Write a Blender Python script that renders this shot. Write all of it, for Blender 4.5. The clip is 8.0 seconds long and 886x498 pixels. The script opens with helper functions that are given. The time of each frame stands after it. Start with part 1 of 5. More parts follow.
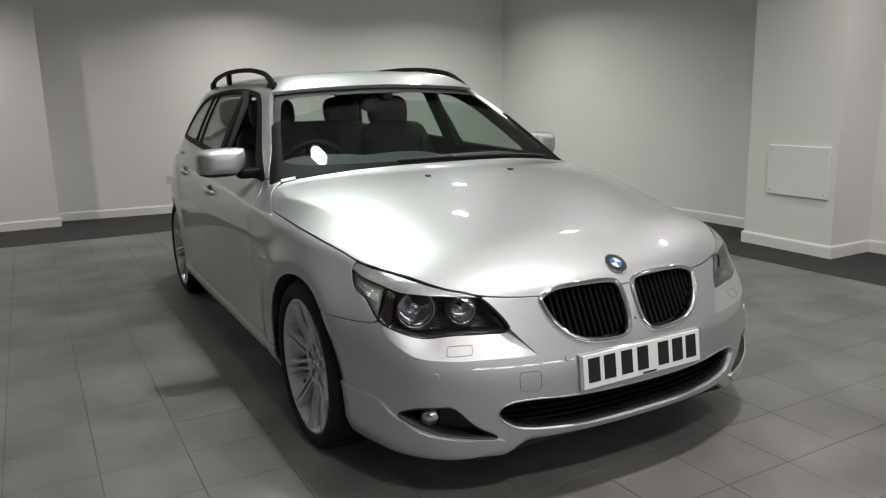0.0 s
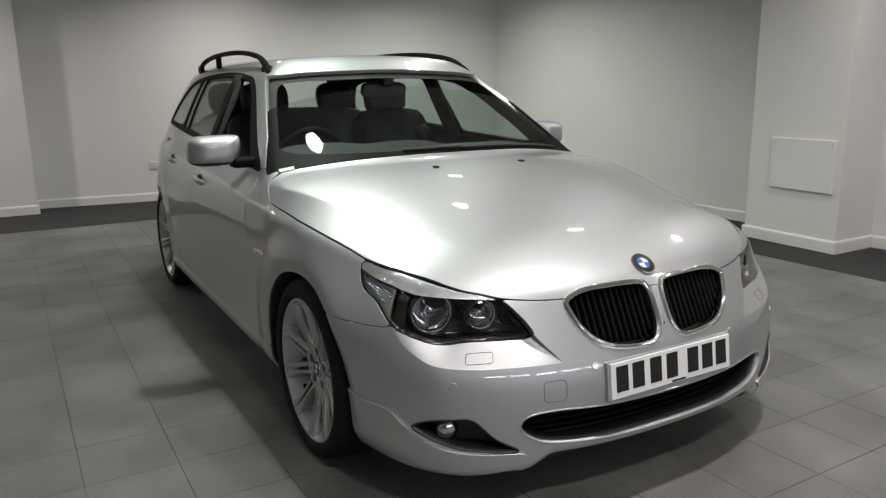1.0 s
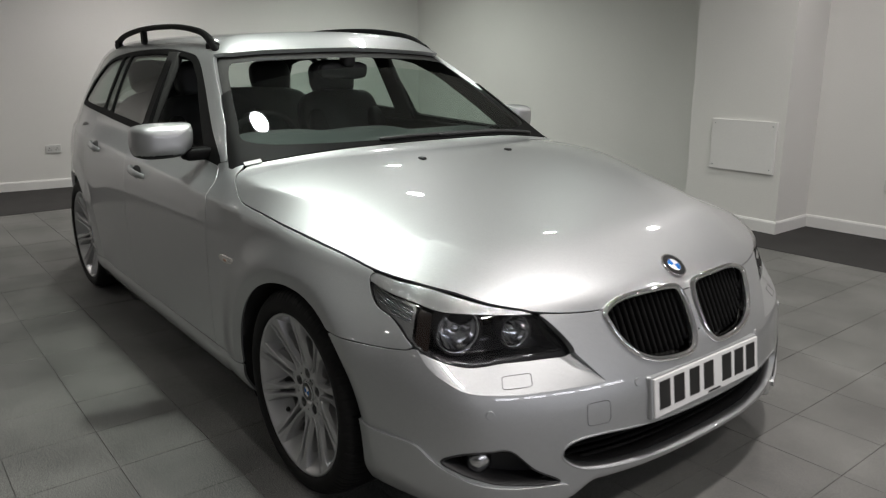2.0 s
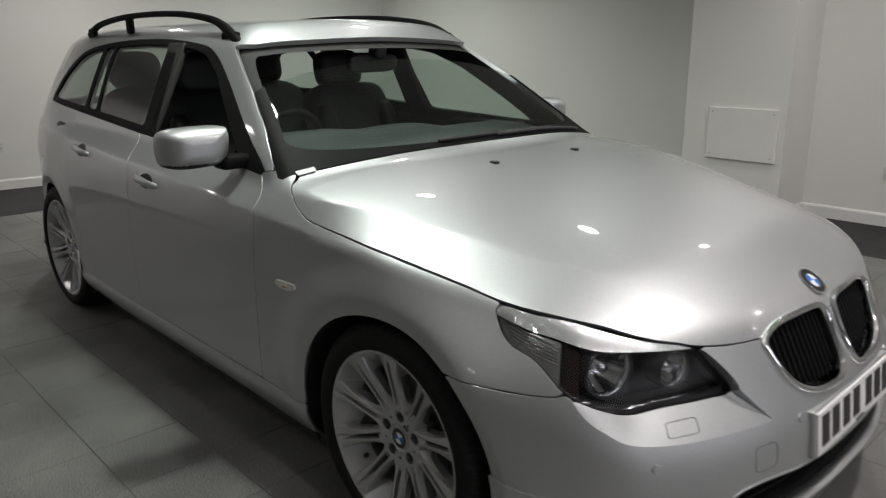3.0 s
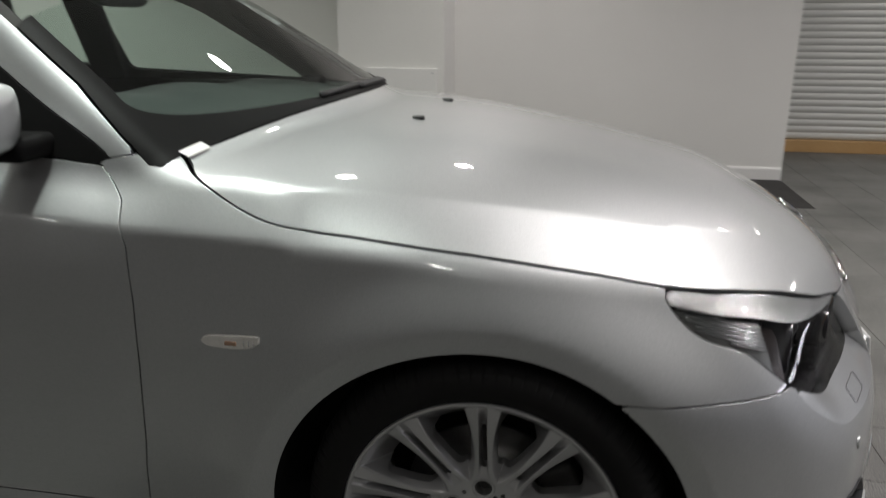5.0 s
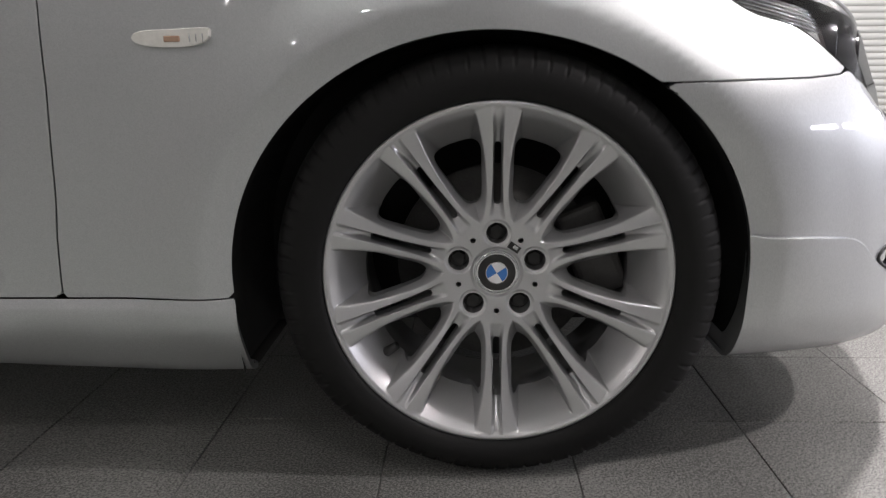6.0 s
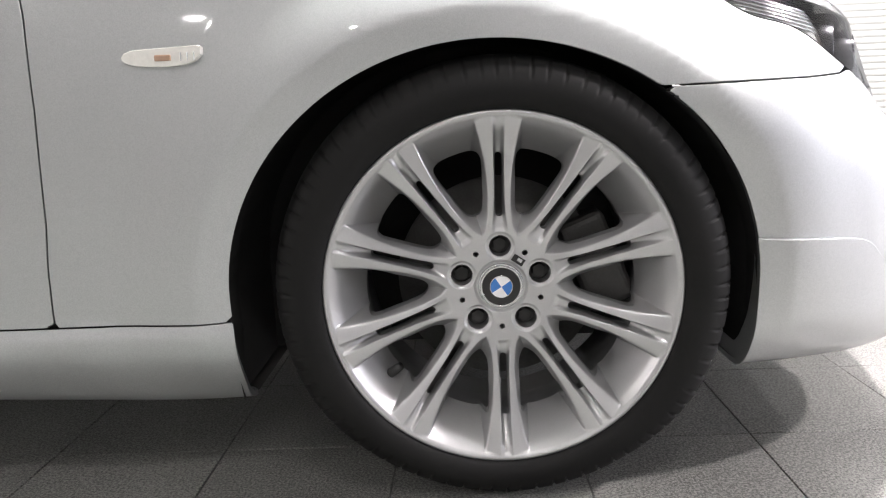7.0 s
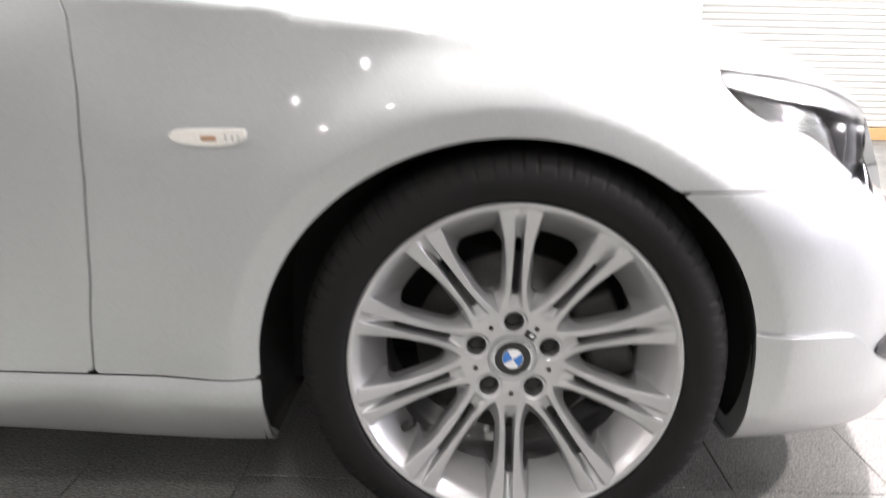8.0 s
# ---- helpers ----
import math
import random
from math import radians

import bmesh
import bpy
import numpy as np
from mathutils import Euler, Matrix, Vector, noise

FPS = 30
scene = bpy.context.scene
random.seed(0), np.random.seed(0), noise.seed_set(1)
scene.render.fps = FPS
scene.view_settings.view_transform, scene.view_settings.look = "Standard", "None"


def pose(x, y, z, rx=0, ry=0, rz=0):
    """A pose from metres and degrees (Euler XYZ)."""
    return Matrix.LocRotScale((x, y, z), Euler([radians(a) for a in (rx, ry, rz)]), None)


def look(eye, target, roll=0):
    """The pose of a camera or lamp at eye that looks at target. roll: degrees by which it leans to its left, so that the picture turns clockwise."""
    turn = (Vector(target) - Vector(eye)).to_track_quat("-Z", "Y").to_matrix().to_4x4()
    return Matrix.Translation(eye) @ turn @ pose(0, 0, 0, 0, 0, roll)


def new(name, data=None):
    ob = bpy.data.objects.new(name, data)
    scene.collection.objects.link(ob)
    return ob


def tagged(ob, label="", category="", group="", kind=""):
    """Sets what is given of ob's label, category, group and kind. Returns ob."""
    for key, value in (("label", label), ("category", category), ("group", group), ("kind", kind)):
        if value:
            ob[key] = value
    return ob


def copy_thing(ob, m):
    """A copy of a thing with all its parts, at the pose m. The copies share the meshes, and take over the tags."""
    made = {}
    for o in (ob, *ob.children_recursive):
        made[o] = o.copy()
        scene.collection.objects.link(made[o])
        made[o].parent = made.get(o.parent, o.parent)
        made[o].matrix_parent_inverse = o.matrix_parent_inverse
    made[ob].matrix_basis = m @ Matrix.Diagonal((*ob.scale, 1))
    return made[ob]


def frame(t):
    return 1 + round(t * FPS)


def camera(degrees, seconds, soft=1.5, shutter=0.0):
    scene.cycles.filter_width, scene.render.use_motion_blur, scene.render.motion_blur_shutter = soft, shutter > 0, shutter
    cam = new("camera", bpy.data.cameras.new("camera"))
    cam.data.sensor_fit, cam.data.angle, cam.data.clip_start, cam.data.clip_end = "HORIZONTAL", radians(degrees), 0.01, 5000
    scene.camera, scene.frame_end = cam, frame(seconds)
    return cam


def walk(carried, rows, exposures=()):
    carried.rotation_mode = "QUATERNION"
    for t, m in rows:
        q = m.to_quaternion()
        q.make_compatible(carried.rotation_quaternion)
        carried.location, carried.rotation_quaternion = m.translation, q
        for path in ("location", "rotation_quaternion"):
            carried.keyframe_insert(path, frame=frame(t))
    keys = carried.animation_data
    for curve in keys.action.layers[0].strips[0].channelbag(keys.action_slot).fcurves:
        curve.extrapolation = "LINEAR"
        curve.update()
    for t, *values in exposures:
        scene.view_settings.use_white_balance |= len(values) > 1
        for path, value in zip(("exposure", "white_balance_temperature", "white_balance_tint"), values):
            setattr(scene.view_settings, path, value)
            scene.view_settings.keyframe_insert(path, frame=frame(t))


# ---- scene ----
cam = camera(61.8, 8.0, soft=1.2, shutter=0.5)
PATH = [
    (0, (2.585, -1.716, 1.303), (0.87, -0.769, 0.901), -1.4),
    (0.5, (2.517, -1.718, 1.307), (0.813, -0.758, 0.892), -0.6),
    (1, (2.371, -1.718, 1.297), (0.685, -0.733, 0.864), -0.7),
    (1.2, (2.3, -1.721, 1.297), (0.637, -0.707, 0.847), -1.1),
    (2.3, (1.802, -1.902, 1.333), (0.31, -0.669, 0.829), -0.1),
    (2.5, (1.708, -1.939, 1.336), (0.226, -0.697, 0.827), -0.4),
    (3, (1.392, -2.004, 1.346), (-0.01, -0.681, 0.813), -0.5),
    (3.5, (1.093, -2.061, 1.341), (-0.211, -0.629, 0.843), 0.2),
    (4, (0.77, -2.118, 1.342), (-0.256, -0.477, 0.837), -1.0),
    (4.2, (0.645, -2.113, 1.308), (-0.259, -0.402, 0.804), 0.1),
    (5.3, (0.031, -1.984, 1.059), (-0.161, -0.087, 0.456), -0.4),
    (5.5, (0.002, -1.965, 0.907), (-0.129, -0.053, 0.338), 0.1),
    (5.7, (-0.042, -1.947, 0.793), (-0.102, -0.028, 0.231), 1.6),
    (6, (-0.042, -1.941, 0.616), (-0.112, 0.002, 0.147), -0.6),
    (6.5, (-0.057, -1.929, 0.573), (-0.104, 0.026, 0.154), -2.1),
    (7, (-0.057, -1.921, 0.585), (-0.106, 0.042, 0.202), -2.5),
    (7.5, (-0.051, -1.917, 0.592), (-0.102, 0.041, 0.188), -2.2),
    (7.8, (-0.054, -1.928, 0.671), (-0.11, 0.021, 0.224), -0.9),
    (8, (-0.089, -1.944, 0.786), (-0.132, -0.013, 0.266), 1.1),
]
walk(cam, [(t, look(eye, target, roll)) for t, eye, target, roll in PATH],
     exposures=[(0,.86,6500,10),(1.2,.80,6500,10),(2.5,.64,6500,10),(4.2,.58,6500,10),(5.3,.95,6500,12),(5.7,1.75,6450,14),(6.1,2.4,6420,14),(7,3.25,6420,14),(7.6,3.3,6420,14),(8,3.35,6450,15)])

# ---------------------------------------------------------------- light
world = bpy.data.worlds.new("world")
scene.world = world
world.use_nodes = True
world.node_tree.nodes["Background"].inputs[0].default_value = (0.9, 0.95, 1.0, 1)
world.node_tree.nodes["Background"].inputs[1].default_value = 0.0
CEILING = 2.75


def ceiling_lamp(name, x, y, z, shape, size, size_y, watts, colour, spread=160):
    lamp = bpy.data.lights.new(name, "AREA")
    lamp.shape, lamp.size, lamp.energy, lamp.color = shape, size, watts, colour
    lamp.spread = radians(spread)
    if size_y:
        lamp.size_y = size_y
    ob = new(name, lamp)
    ob.matrix_world = pose(x, y, z)
    return ob


COOL = (0.92, 0.92, 1.0)
# lamp tints, set by the casts on paint and walls: neutral, greenish and rosy white
NEUTRAL, GREENISH, ROSY = (1.0, 0.975, 0.945), (0.94, 1.0, 0.93), (1.0, 0.945, 0.925)
# x, y, watts and tint: lamps inferred from glints and shadows, plus added fill
DOWNLIGHTS_AND_FILL = [(-0.92, -0.60, 14, GREENISH), (-1.30, -0.41, 5, GREENISH), (-0.85, 1.75, 4, GREENISH), (-2.03, 1.12, 4, NEUTRAL), (-3.87, 2.22, 9, GREENISH), (-4.9, 2.6, 17, GREENISH),
              (2.15, 2.60, 6, ROSY), (1.20, 0.15, 19, ROSY), (2.70, -1.10, 19, ROSY), (4.2, 3.3, 13, NEUTRAL), (0.30, -2.60, 2.2, NEUTRAL),
              # from here on unseen lamps, added as fill for car side, walls and shutter
              (-0.75, -5.2, 4, NEUTRAL), (-3.2, -3.6, 2, NEUTRAL), (-2.6, -7.3, 11, NEUTRAL), (2.4, -7.3, 11, NEUTRAL), (-5.4, 0.4, 15, ROSY), (-5.5, -2.8, 15, ROSY),
              (-0.2, 2.9, 9, ROSY), (3.4, 4.6, 3.6, NEUTRAL)]
for dx, dy, power, tint in DOWNLIGHTS_AND_FILL:
    ceiling_lamp("downlight_and_fill_lamp", dx, dy, CEILING - 0.012, "DISK", 0.15, 0, power, tint, 150)
# lamps added on the solid wall beyond the nose, standing in for unseen bright panes
GLOWS_Y = (-3.0, -1.5, 0.0, 1.5, 3.0)
for gy in GLOWS_Y:
    glow = ceiling_lamp("window_daylight", 0, 0, 0, "RECTANGLE", 1.20, 0.30, 9, COOL, 170)
    glow.matrix_world = look((8.74, gy, 1.75), (0, gy, 1.75))

# ---------------------------------------------------------------- materials


def material(name):
    m = bpy.data.materials.new(name)
    m.use_nodes = True
    t = m.node_tree
    return m, t.nodes, t.links, t.nodes["Principled BSDF"]


def setp(b, **kw):
    names = dict(base="Base Color", rough="Roughness", metal="Metallic", coat="Coat Weight", coat_rough="Coat Roughness",
                 spec="Specular IOR Level", trans="Transmission Weight", ior="IOR", emit="Emission Color", emit_s="Emission Strength",
                 sheen="Sheen Weight", alpha="Alpha")
    for k, v in kw.items():
        b.inputs[names[k]].default_value = (*v, 1) if isinstance(v, tuple) and len(v) == 3 else v


def varied(name, c1, c2, scale=3.0, fine=60.0, rough=(0.4, 0.6), bump=0.1, bump_dist=0.002, metal=0.0, spec=0.5, coat=0.0, random_value=0.0, coords="Object", edge=(0.3, 0.7), mix=0.5):
    """Two scales of variation in colour and gloss, and fine relief."""
    m, n, l, b = material(name)
    co = n.new("ShaderNodeTexCoord")
    big, small = n.new("ShaderNodeTexNoise"), n.new("ShaderNodeTexNoise")
    big.inputs["Scale"].default_value, small.inputs["Scale"].default_value = scale, fine
    big.inputs["Detail"].default_value, small.inputs["Detail"].default_value = 5, 8
    small.inputs["Roughness"].default_value = 0.7
    where = n.new("ShaderNodeNewGeometry").outputs["Position"] if coords == "Position" else co.outputs[coords]
    l.new(where, big.inputs["Vector"])
    l.new(where, small.inputs["Vector"])
    add = n.new("ShaderNodeMath")
    add.operation = "MULTIPLY_ADD"
    l.new(small.outputs["Fac"], add.inputs[0])
    add.inputs[1].default_value = mix
    half = n.new("ShaderNodeMath")
    half.operation = "MULTIPLY"
    half.inputs[1].default_value = 1 - mix
    l.new(big.outputs["Fac"], half.inputs[0])
    l.new(half.outputs[0], add.inputs[2])
    rampn = n.new("ShaderNodeValToRGB")
    rampn.color_ramp.elements[0].position, rampn.color_ramp.elements[1].position = edge
    rampn.color_ramp.elements[0].color, rampn.color_ramp.elements[1].color = (*c1, 1), (*c2, 1)
    l.new(add.outputs[0], rampn.inputs[0])
    colour = rampn.outputs[0]
    if random_value:
        info, hsv, mul = n.new("ShaderNodeObjectInfo"), n.new("ShaderNodeHueSaturation"), n.new("ShaderNodeMapRange")
        mul.inputs["To Min"].default_value, mul.inputs["To Max"].default_value = 1 - random_value, 1 + random_value
        l.new(info.outputs["Random"], mul.inputs["Value"])
        l.new(mul.outputs[0], hsv.inputs["Value"])
        l.new(colour, hsv.inputs["Color"])
        colour = hsv.outputs[0]
    l.new(colour, b.inputs["Base Color"])
    mr = n.new("ShaderNodeMapRange")
    mr.inputs["To Min"].default_value, mr.inputs["To Max"].default_value = rough
    l.new(add.outputs[0], mr.inputs["Value"])
    l.new(mr.outputs[0], b.inputs["Roughness"])
    if bump:
        bp = n.new("ShaderNodeBump")
        bp.inputs["Strength"].default_value, bp.inputs["Distance"].default_value = bump, bump_dist
        l.new(small.outputs["Fac"], bp.inputs["Height"])
        l.new(bp.outputs[0], b.inputs["Normal"])
    setp(b, metal=metal, spec=spec, coat=coat)
    return m


def car_paint():
    """Silver metallic lacquer: flakes under a clear coat."""
    m, n, l, b = material("silver_metallic_paint")
    co = n.new("ShaderNodeTexCoord")
    vor, dust = n.new("ShaderNodeTexVoronoi"), n.new("ShaderNodeTexNoise")
    vor.inputs["Scale"].default_value, dust.inputs["Scale"].default_value = 900, 3
    dust.inputs["Detail"].default_value = 6
    l.new(co.outputs["Object"], vor.inputs["Vector"])
    l.new(co.outputs["Object"], dust.inputs["Vector"])
    r = n.new("ShaderNodeValToRGB")
    r.color_ramp.elements[0].color, r.color_ramp.elements[1].color = (0.43, 0.441, 0.444, 1), (0.53, 0.542, 0.546, 1)
    l.new(vor.outputs["Color"], r.inputs[0])
    l.new(r.outputs[0], b.inputs["Base Color"])
    mr = n.new("ShaderNodeMapRange")
    mr.inputs["To Min"].default_value, mr.inputs["To Max"].default_value = 0.46, 0.52
    l.new(dust.outputs["Fac"], mr.inputs["Value"])
    l.new(mr.outputs[0], b.inputs["Roughness"])
    cr = n.new("ShaderNodeMapRange")
    cr.inputs["From Min"].default_value, cr.inputs["From Max"].default_value = 0.45, 0.8
    cr.inputs["To Min"].default_value, cr.inputs["To Max"].default_value = 0.02, 0.10
    l.new(dust.outputs["Fac"], cr.inputs["Value"])
    l.new(cr.outputs[0], b.inputs["Coat Roughness"])
    setp(b, metal=0.88, coat=1.0)
    return m


def pane(name, tint, gloss=0.02, least=0.045, power=5):
    """Thin clear sheet: tinted view through it, gloss by angle."""
    m, n, l, b = material(name)
    n.remove(b)
    out = n["Material Output"]
    tr, gl, mix, fr = n.new("ShaderNodeBsdfTransparent"), n.new("ShaderNodeBsdfGlossy"), n.new("ShaderNodeMixShader"), n.new("ShaderNodeLayerWeight")
    pw, ml = n.new("ShaderNodeMath"), n.new("ShaderNodeMath")
    pw.operation, ml.operation = "POWER", "MULTIPLY_ADD"
    pw.inputs[1].default_value, ml.inputs[1].default_value, ml.inputs[2].default_value = power, 0.90, least
    tr.inputs[0].default_value = (*tint, 1)
    gl.inputs["Roughness"].default_value = gloss
    fr.inputs["Blend"].default_value = 0.5
    l.new(fr.outputs["Facing"], pw.inputs[0])
    l.new(pw.outputs[0], ml.inputs[0])
    l.new(ml.outputs[0], mix.inputs[0])
    l.new(tr.outputs[0], mix.inputs[1])
    l.new(gl.outputs[0], mix.inputs[2])
    l.new(mix.outputs[0], out.inputs[0])
    return m


def plain(name, base, rough=0.5, metal=0.0, **kw):
    m, n, l, b = material(name)
    setp(b, base=base, rough=rough, metal=metal, **kw)
    return m


PAINT = car_paint()
CHROME = plain("chrome", (0.78, 0.78, 0.79), 0.06, 1.0)
SATIN = plain("satin_reflector", (0.62, 0.63, 0.64), 0.18, 1.0)
BLACK_GLOSS = plain("black_gloss_trim", (0.012, 0.012, 0.013), 0.12, 0.0, coat=0.6)
BLACK_SATIN = varied("black_satin_trim", (0.007, 0.007, 0.007), (0.011, 0.011, 0.011), 5, 300, (0.45, 0.58), 0.05, 0.0004, spec=0.04)
BLACK_TRIM = varied("black_plastic", (0.010, 0.010, 0.011), (0.022, 0.022, 0.022), 4, 400, (0.42, 0.6), 0.15, 0.0006)
LINER = varied("arch_liner", (0.030, 0.030, 0.029), (0.050, 0.049, 0.048), 9, 140, (0.75, 0.9), 0.3, 0.001, spec=0.15)
RUBBER = varied("tyre_rubber", (0.0075, 0.0075, 0.0075), (0.013, 0.0128, 0.0125), 6, 180, (0.55, 0.7), 0.05, 0.0004, spec=0.14)
GREY_LEATHER = varied("black_leather", (0.012, 0.012, 0.012), (0.022, 0.021, 0.020), 5, 260, (0.45, 0.62), 0.25, 0.0008)
DASH = varied("dash_plastic", (0.035, 0.040, 0.039), (0.055, 0.060, 0.058), 4, 500, (0.5, 0.65), 0.2, 0.0006)
SCREEN = pane("windscreen_glass", (0.78, 0.86, 0.82), 0.008)
SIDE_GLASS = pane("side_window_glass", (0.66, 0.73, 0.69), 0.008, 0.08, 3.6)
LENS = pane("headlamp_lens", (0.86, 0.87, 0.88), 0.012, 0.05)
LAMP_DARK = plain("lamp_housing_dark", (0.035, 0.033, 0.036), 0.18, 0.3)
BROW = varied("clear_ribbed_brow", (0.62, 0.62, 0.61), (0.88, 0.88, 0.87), 40, 260, (0.14, 0.26), 0.5, 0.002, metal=0.75)
LAMP_GREY = plain("lamp_grey_reflector", (0.42, 0.42, 0.41), 0.25, 0.7)
AMBER = plain("amber_plastic", (0.034, 0.022, 0.018), 0.25, 0.3)
WHITE_LENS = varied("clear_ribbed_lens", (0.62, 0.61, 0.57), (0.85, 0.83, 0.78), 14, 120, (0.12, 0.25), 0.3, 0.001, coat=0.7)
ALLOY = varied("alloy_wheel_paint", (0.42, 0.42, 0.425), (0.50, 0.50, 0.505), 8, 500, (0.30, 0.38), 0.03, 0.0003, metal=0.7, coat=0.8)
STEEL = varied("brake_steel", (0.10, 0.097, 0.094), (0.20, 0.195, 0.19), 30, 300, (0.3, 0.5), 0.2, 0.0006, metal=0.9)
CALIPER = varied("cast_caliper", (0.05, 0.049, 0.047), (0.10, 0.097, 0.094), 20, 200, (0.5, 0.7), 0.3, 0.001, metal=0.5)
PLATE_WHITE = varied("plate_white", (0.70, 0.70, 0.69), (0.76, 0.76, 0.75), 6, 300, (0.25, 0.4), 0.02, 0.0003)
BULB = plain("amber_bulb_glass", (0.40, 0.25, 0.17), 0.25, coat=0.5)
SEAM = plain("panel_seam", (0.10, 0.10, 0.10), 0.6)
INK = plain("plate_black", (0.012, 0.012, 0.012), 0.35)
BLUE = plain("roundel_blue", (0.03, 0.16, 0.50), 0.25, coat=0.6)
WHITE_ENAMEL = plain("roundel_white", (0.75, 0.76, 0.78), 0.25, coat=0.6)
PAPER = varied("paper", (0.72, 0.72, 0.70), (0.80, 0.80, 0.78), 8, 120, (0.7, 0.8), 0.05)
WALL = varied("white_wall_paint", (0.70, 0.69, 0.66), (0.76, 0.75, 0.72), 1.2, 90, (0.55, 0.7), 0.06, 0.001)
SKIRT = varied("white_skirting_paint", (0.72, 0.71, 0.69), (0.78, 0.77, 0.75), 3, 60, (0.35, 0.5), 0.04)
WALL_UNSEEN = varied("unseen_wall_grey", (0.42, 0.42, 0.41), (0.50, 0.50, 0.49), 1.2, 90, (0.55, 0.7), 0.06, 0.001)
CEIL = varied("white_ceiling_paint", (0.74, 0.74, 0.72), (0.80, 0.80, 0.78), 1.5, 120, (0.7, 0.8), 0.05)
CARPET = varied("dark_grey_carpet", (0.040, 0.039, 0.038), (0.065, 0.063, 0.061), 3, 350, (0.9, 0.95), 0.6, 0.004, spec=0.1)
TILE = varied("grey_floor_tile", (0.045, 0.045, 0.042), (0.235, 0.234, 0.220), 2.2, 250, (0.42, 0.62), 0.5, 0.0015, random_value=0.03, edge=(0.43, 0.57), mix=0.80, coords="Position")
GROUT = varied("grey_joint", (0.12, 0.119, 0.114), (0.17, 0.168, 0.161), 8, 200, (0.8, 0.9), 0.3)
SHUTTER = varied("grey_shutter_paint", (0.52, 0.52, 0.49), (0.60, 0.60, 0.57), 2, 80, (0.35, 0.5), 0.05, metal=0.1)
PINE = varied("varnished_pine", (0.42, 0.25, 0.10), (0.55, 0.34, 0.15), 4, 60, (0.35, 0.5), 0.1)
SOCKET = plain("white_socket_plastic", (0.62, 0.62, 0.60), 0.35)
STEEL_PLATE = plain("screw_zinc", (0.5, 0.5, 0.5), 0.35, 0.9)
BLUE_PLASTIC = plain("blue_plastic", (0.05, 0.06, 0.35), 0.4)

# ---------------------------------------------------------------- helpers for meshes


def mesh_ob(name, v, f, mat, parent=None, n=None, label="", smooth=True):
    me = bpy.data.meshes.new(name)
    v = np.asarray(v, float)
    if isinstance(f, np.ndarray):
        k = f.shape[1]
        me.vertices.add(len(v))
        me.vertices.foreach_set("co", v.ravel())
        me.loops.add(f.size)
        me.loops.foreach_set("vertex_index", f.astype(np.int32).ravel())
        me.polygons.add(len(f))
        me.polygons.foreach_set("loop_start", np.arange(0, f.size, k, dtype=np.int32))
        me.update(calc_edges=True)
    else:
        me.from_pydata([tuple(p) for p in v], [], f)
    me.polygons.foreach_set("use_smooth", [smooth] * len(me.polygons))
    me.materials.append(mat)
    if n is not None:
        me.normals_split_custom_set_from_vertices([tuple(a) for a in n])
    me.validate()
    ob = new(name, me)
    ob.parent = parent
    return tagged(ob, label)


def part(name, bm, mat, parent=None, label="", smooth=False):
    """Links a bmesh as one mesh object under a thing or a part."""
    me = bpy.data.meshes.new(name)
    bmesh.ops.recalc_face_normals(bm, faces=bm.faces)
    bm.to_mesh(me)
    bm.free()
    me.polygons.foreach_set("use_smooth", [smooth] * len(me.polygons))
    me.materials.append(mat)
    ob = new(name, me)
    ob.parent = parent
    return tagged(ob, label)


def empty(name, at=(0, 0, 0), label="", category="", group="", kind=""):
    ob = new(name)
    ob.location = at
    return tagged(ob, label, category, group, kind)


def box(size, at=(0, 0, 0), bevel=0.0, seg=2, m=None, bm=None):
    bm = bm or bmesh.new()
    made = bmesh.ops.create_cube(bm, size=1.0, matrix=Matrix.Translation(at) @ (m or Matrix()) @ Matrix.Diagonal((*size, 1)))
    if bevel:
        edges = {e for q in made["verts"] for e in q.link_edges}
        bmesh.ops.bevel(bm, geom=list(edges), offset=bevel, segments=seg, profile=0.5, affect="EDGES")
    return bm


def prism(points, z0, z1, bevel=0.0):
    """An upright block over a plan outline."""
    bm = bmesh.new()
    low = [bm.verts.new((x, y, z0)) for x, y in points]
    top = [bm.verts.new((x, y, z1)) for x, y in points]
    bm.faces.new(low[::-1])
    bm.faces.new(top)
    for i in range(len(points)):
        j = (i + 1) % len(points)
        bm.faces.new((low[i], low[j], top[j], top[i]))
    if bevel:
        bmesh.ops.bevel(bm, geom=list(bm.edges), offset=bevel, segments=2, profile=0.5, affect="EDGES")
    return bm


def structure(name, bm, mat, label, category):
    return tagged(part(name, bm, mat), label, category, "", "structure")


# ---------------------------------------------------------------- the room
SIDE_Y, BACK = 4.10, ((-6.30, 4.22), (-6.95, -1.5))
H = CEILING
tagged(mesh_ob("floor", [(-9, -9, -0.003), (9, -9, -0.003), (9, 7.5, -0.003), (-9, 7.5, -0.003)], [(0, 1, 2, 3)], GROUT),
       "dark joints between grey stone floor tiles", "floor", "", "structure")
structure("ceiling", box((18, 16.5, 0.1), (0, -0.75, H + 0.05)), CEIL, "plain white painted ceiling with round downlights", "ceiling")
structure("wall_side", prism([(-6.30, 4.22), (-1.60, 4.20), (-1.60, 4.40), (-6.5, 4.42)], 0, H), WALL, "off-white painted plaster wall behind the car", "wall")
structure("wall_side_front", prism([(-0.88, SIDE_Y), (1.74, SIDE_Y), (1.74, SIDE_Y + 0.25), (-0.88, SIDE_Y + 0.25)], 0, H), WALL, "off-white painted plaster wall with a socket", "wall")
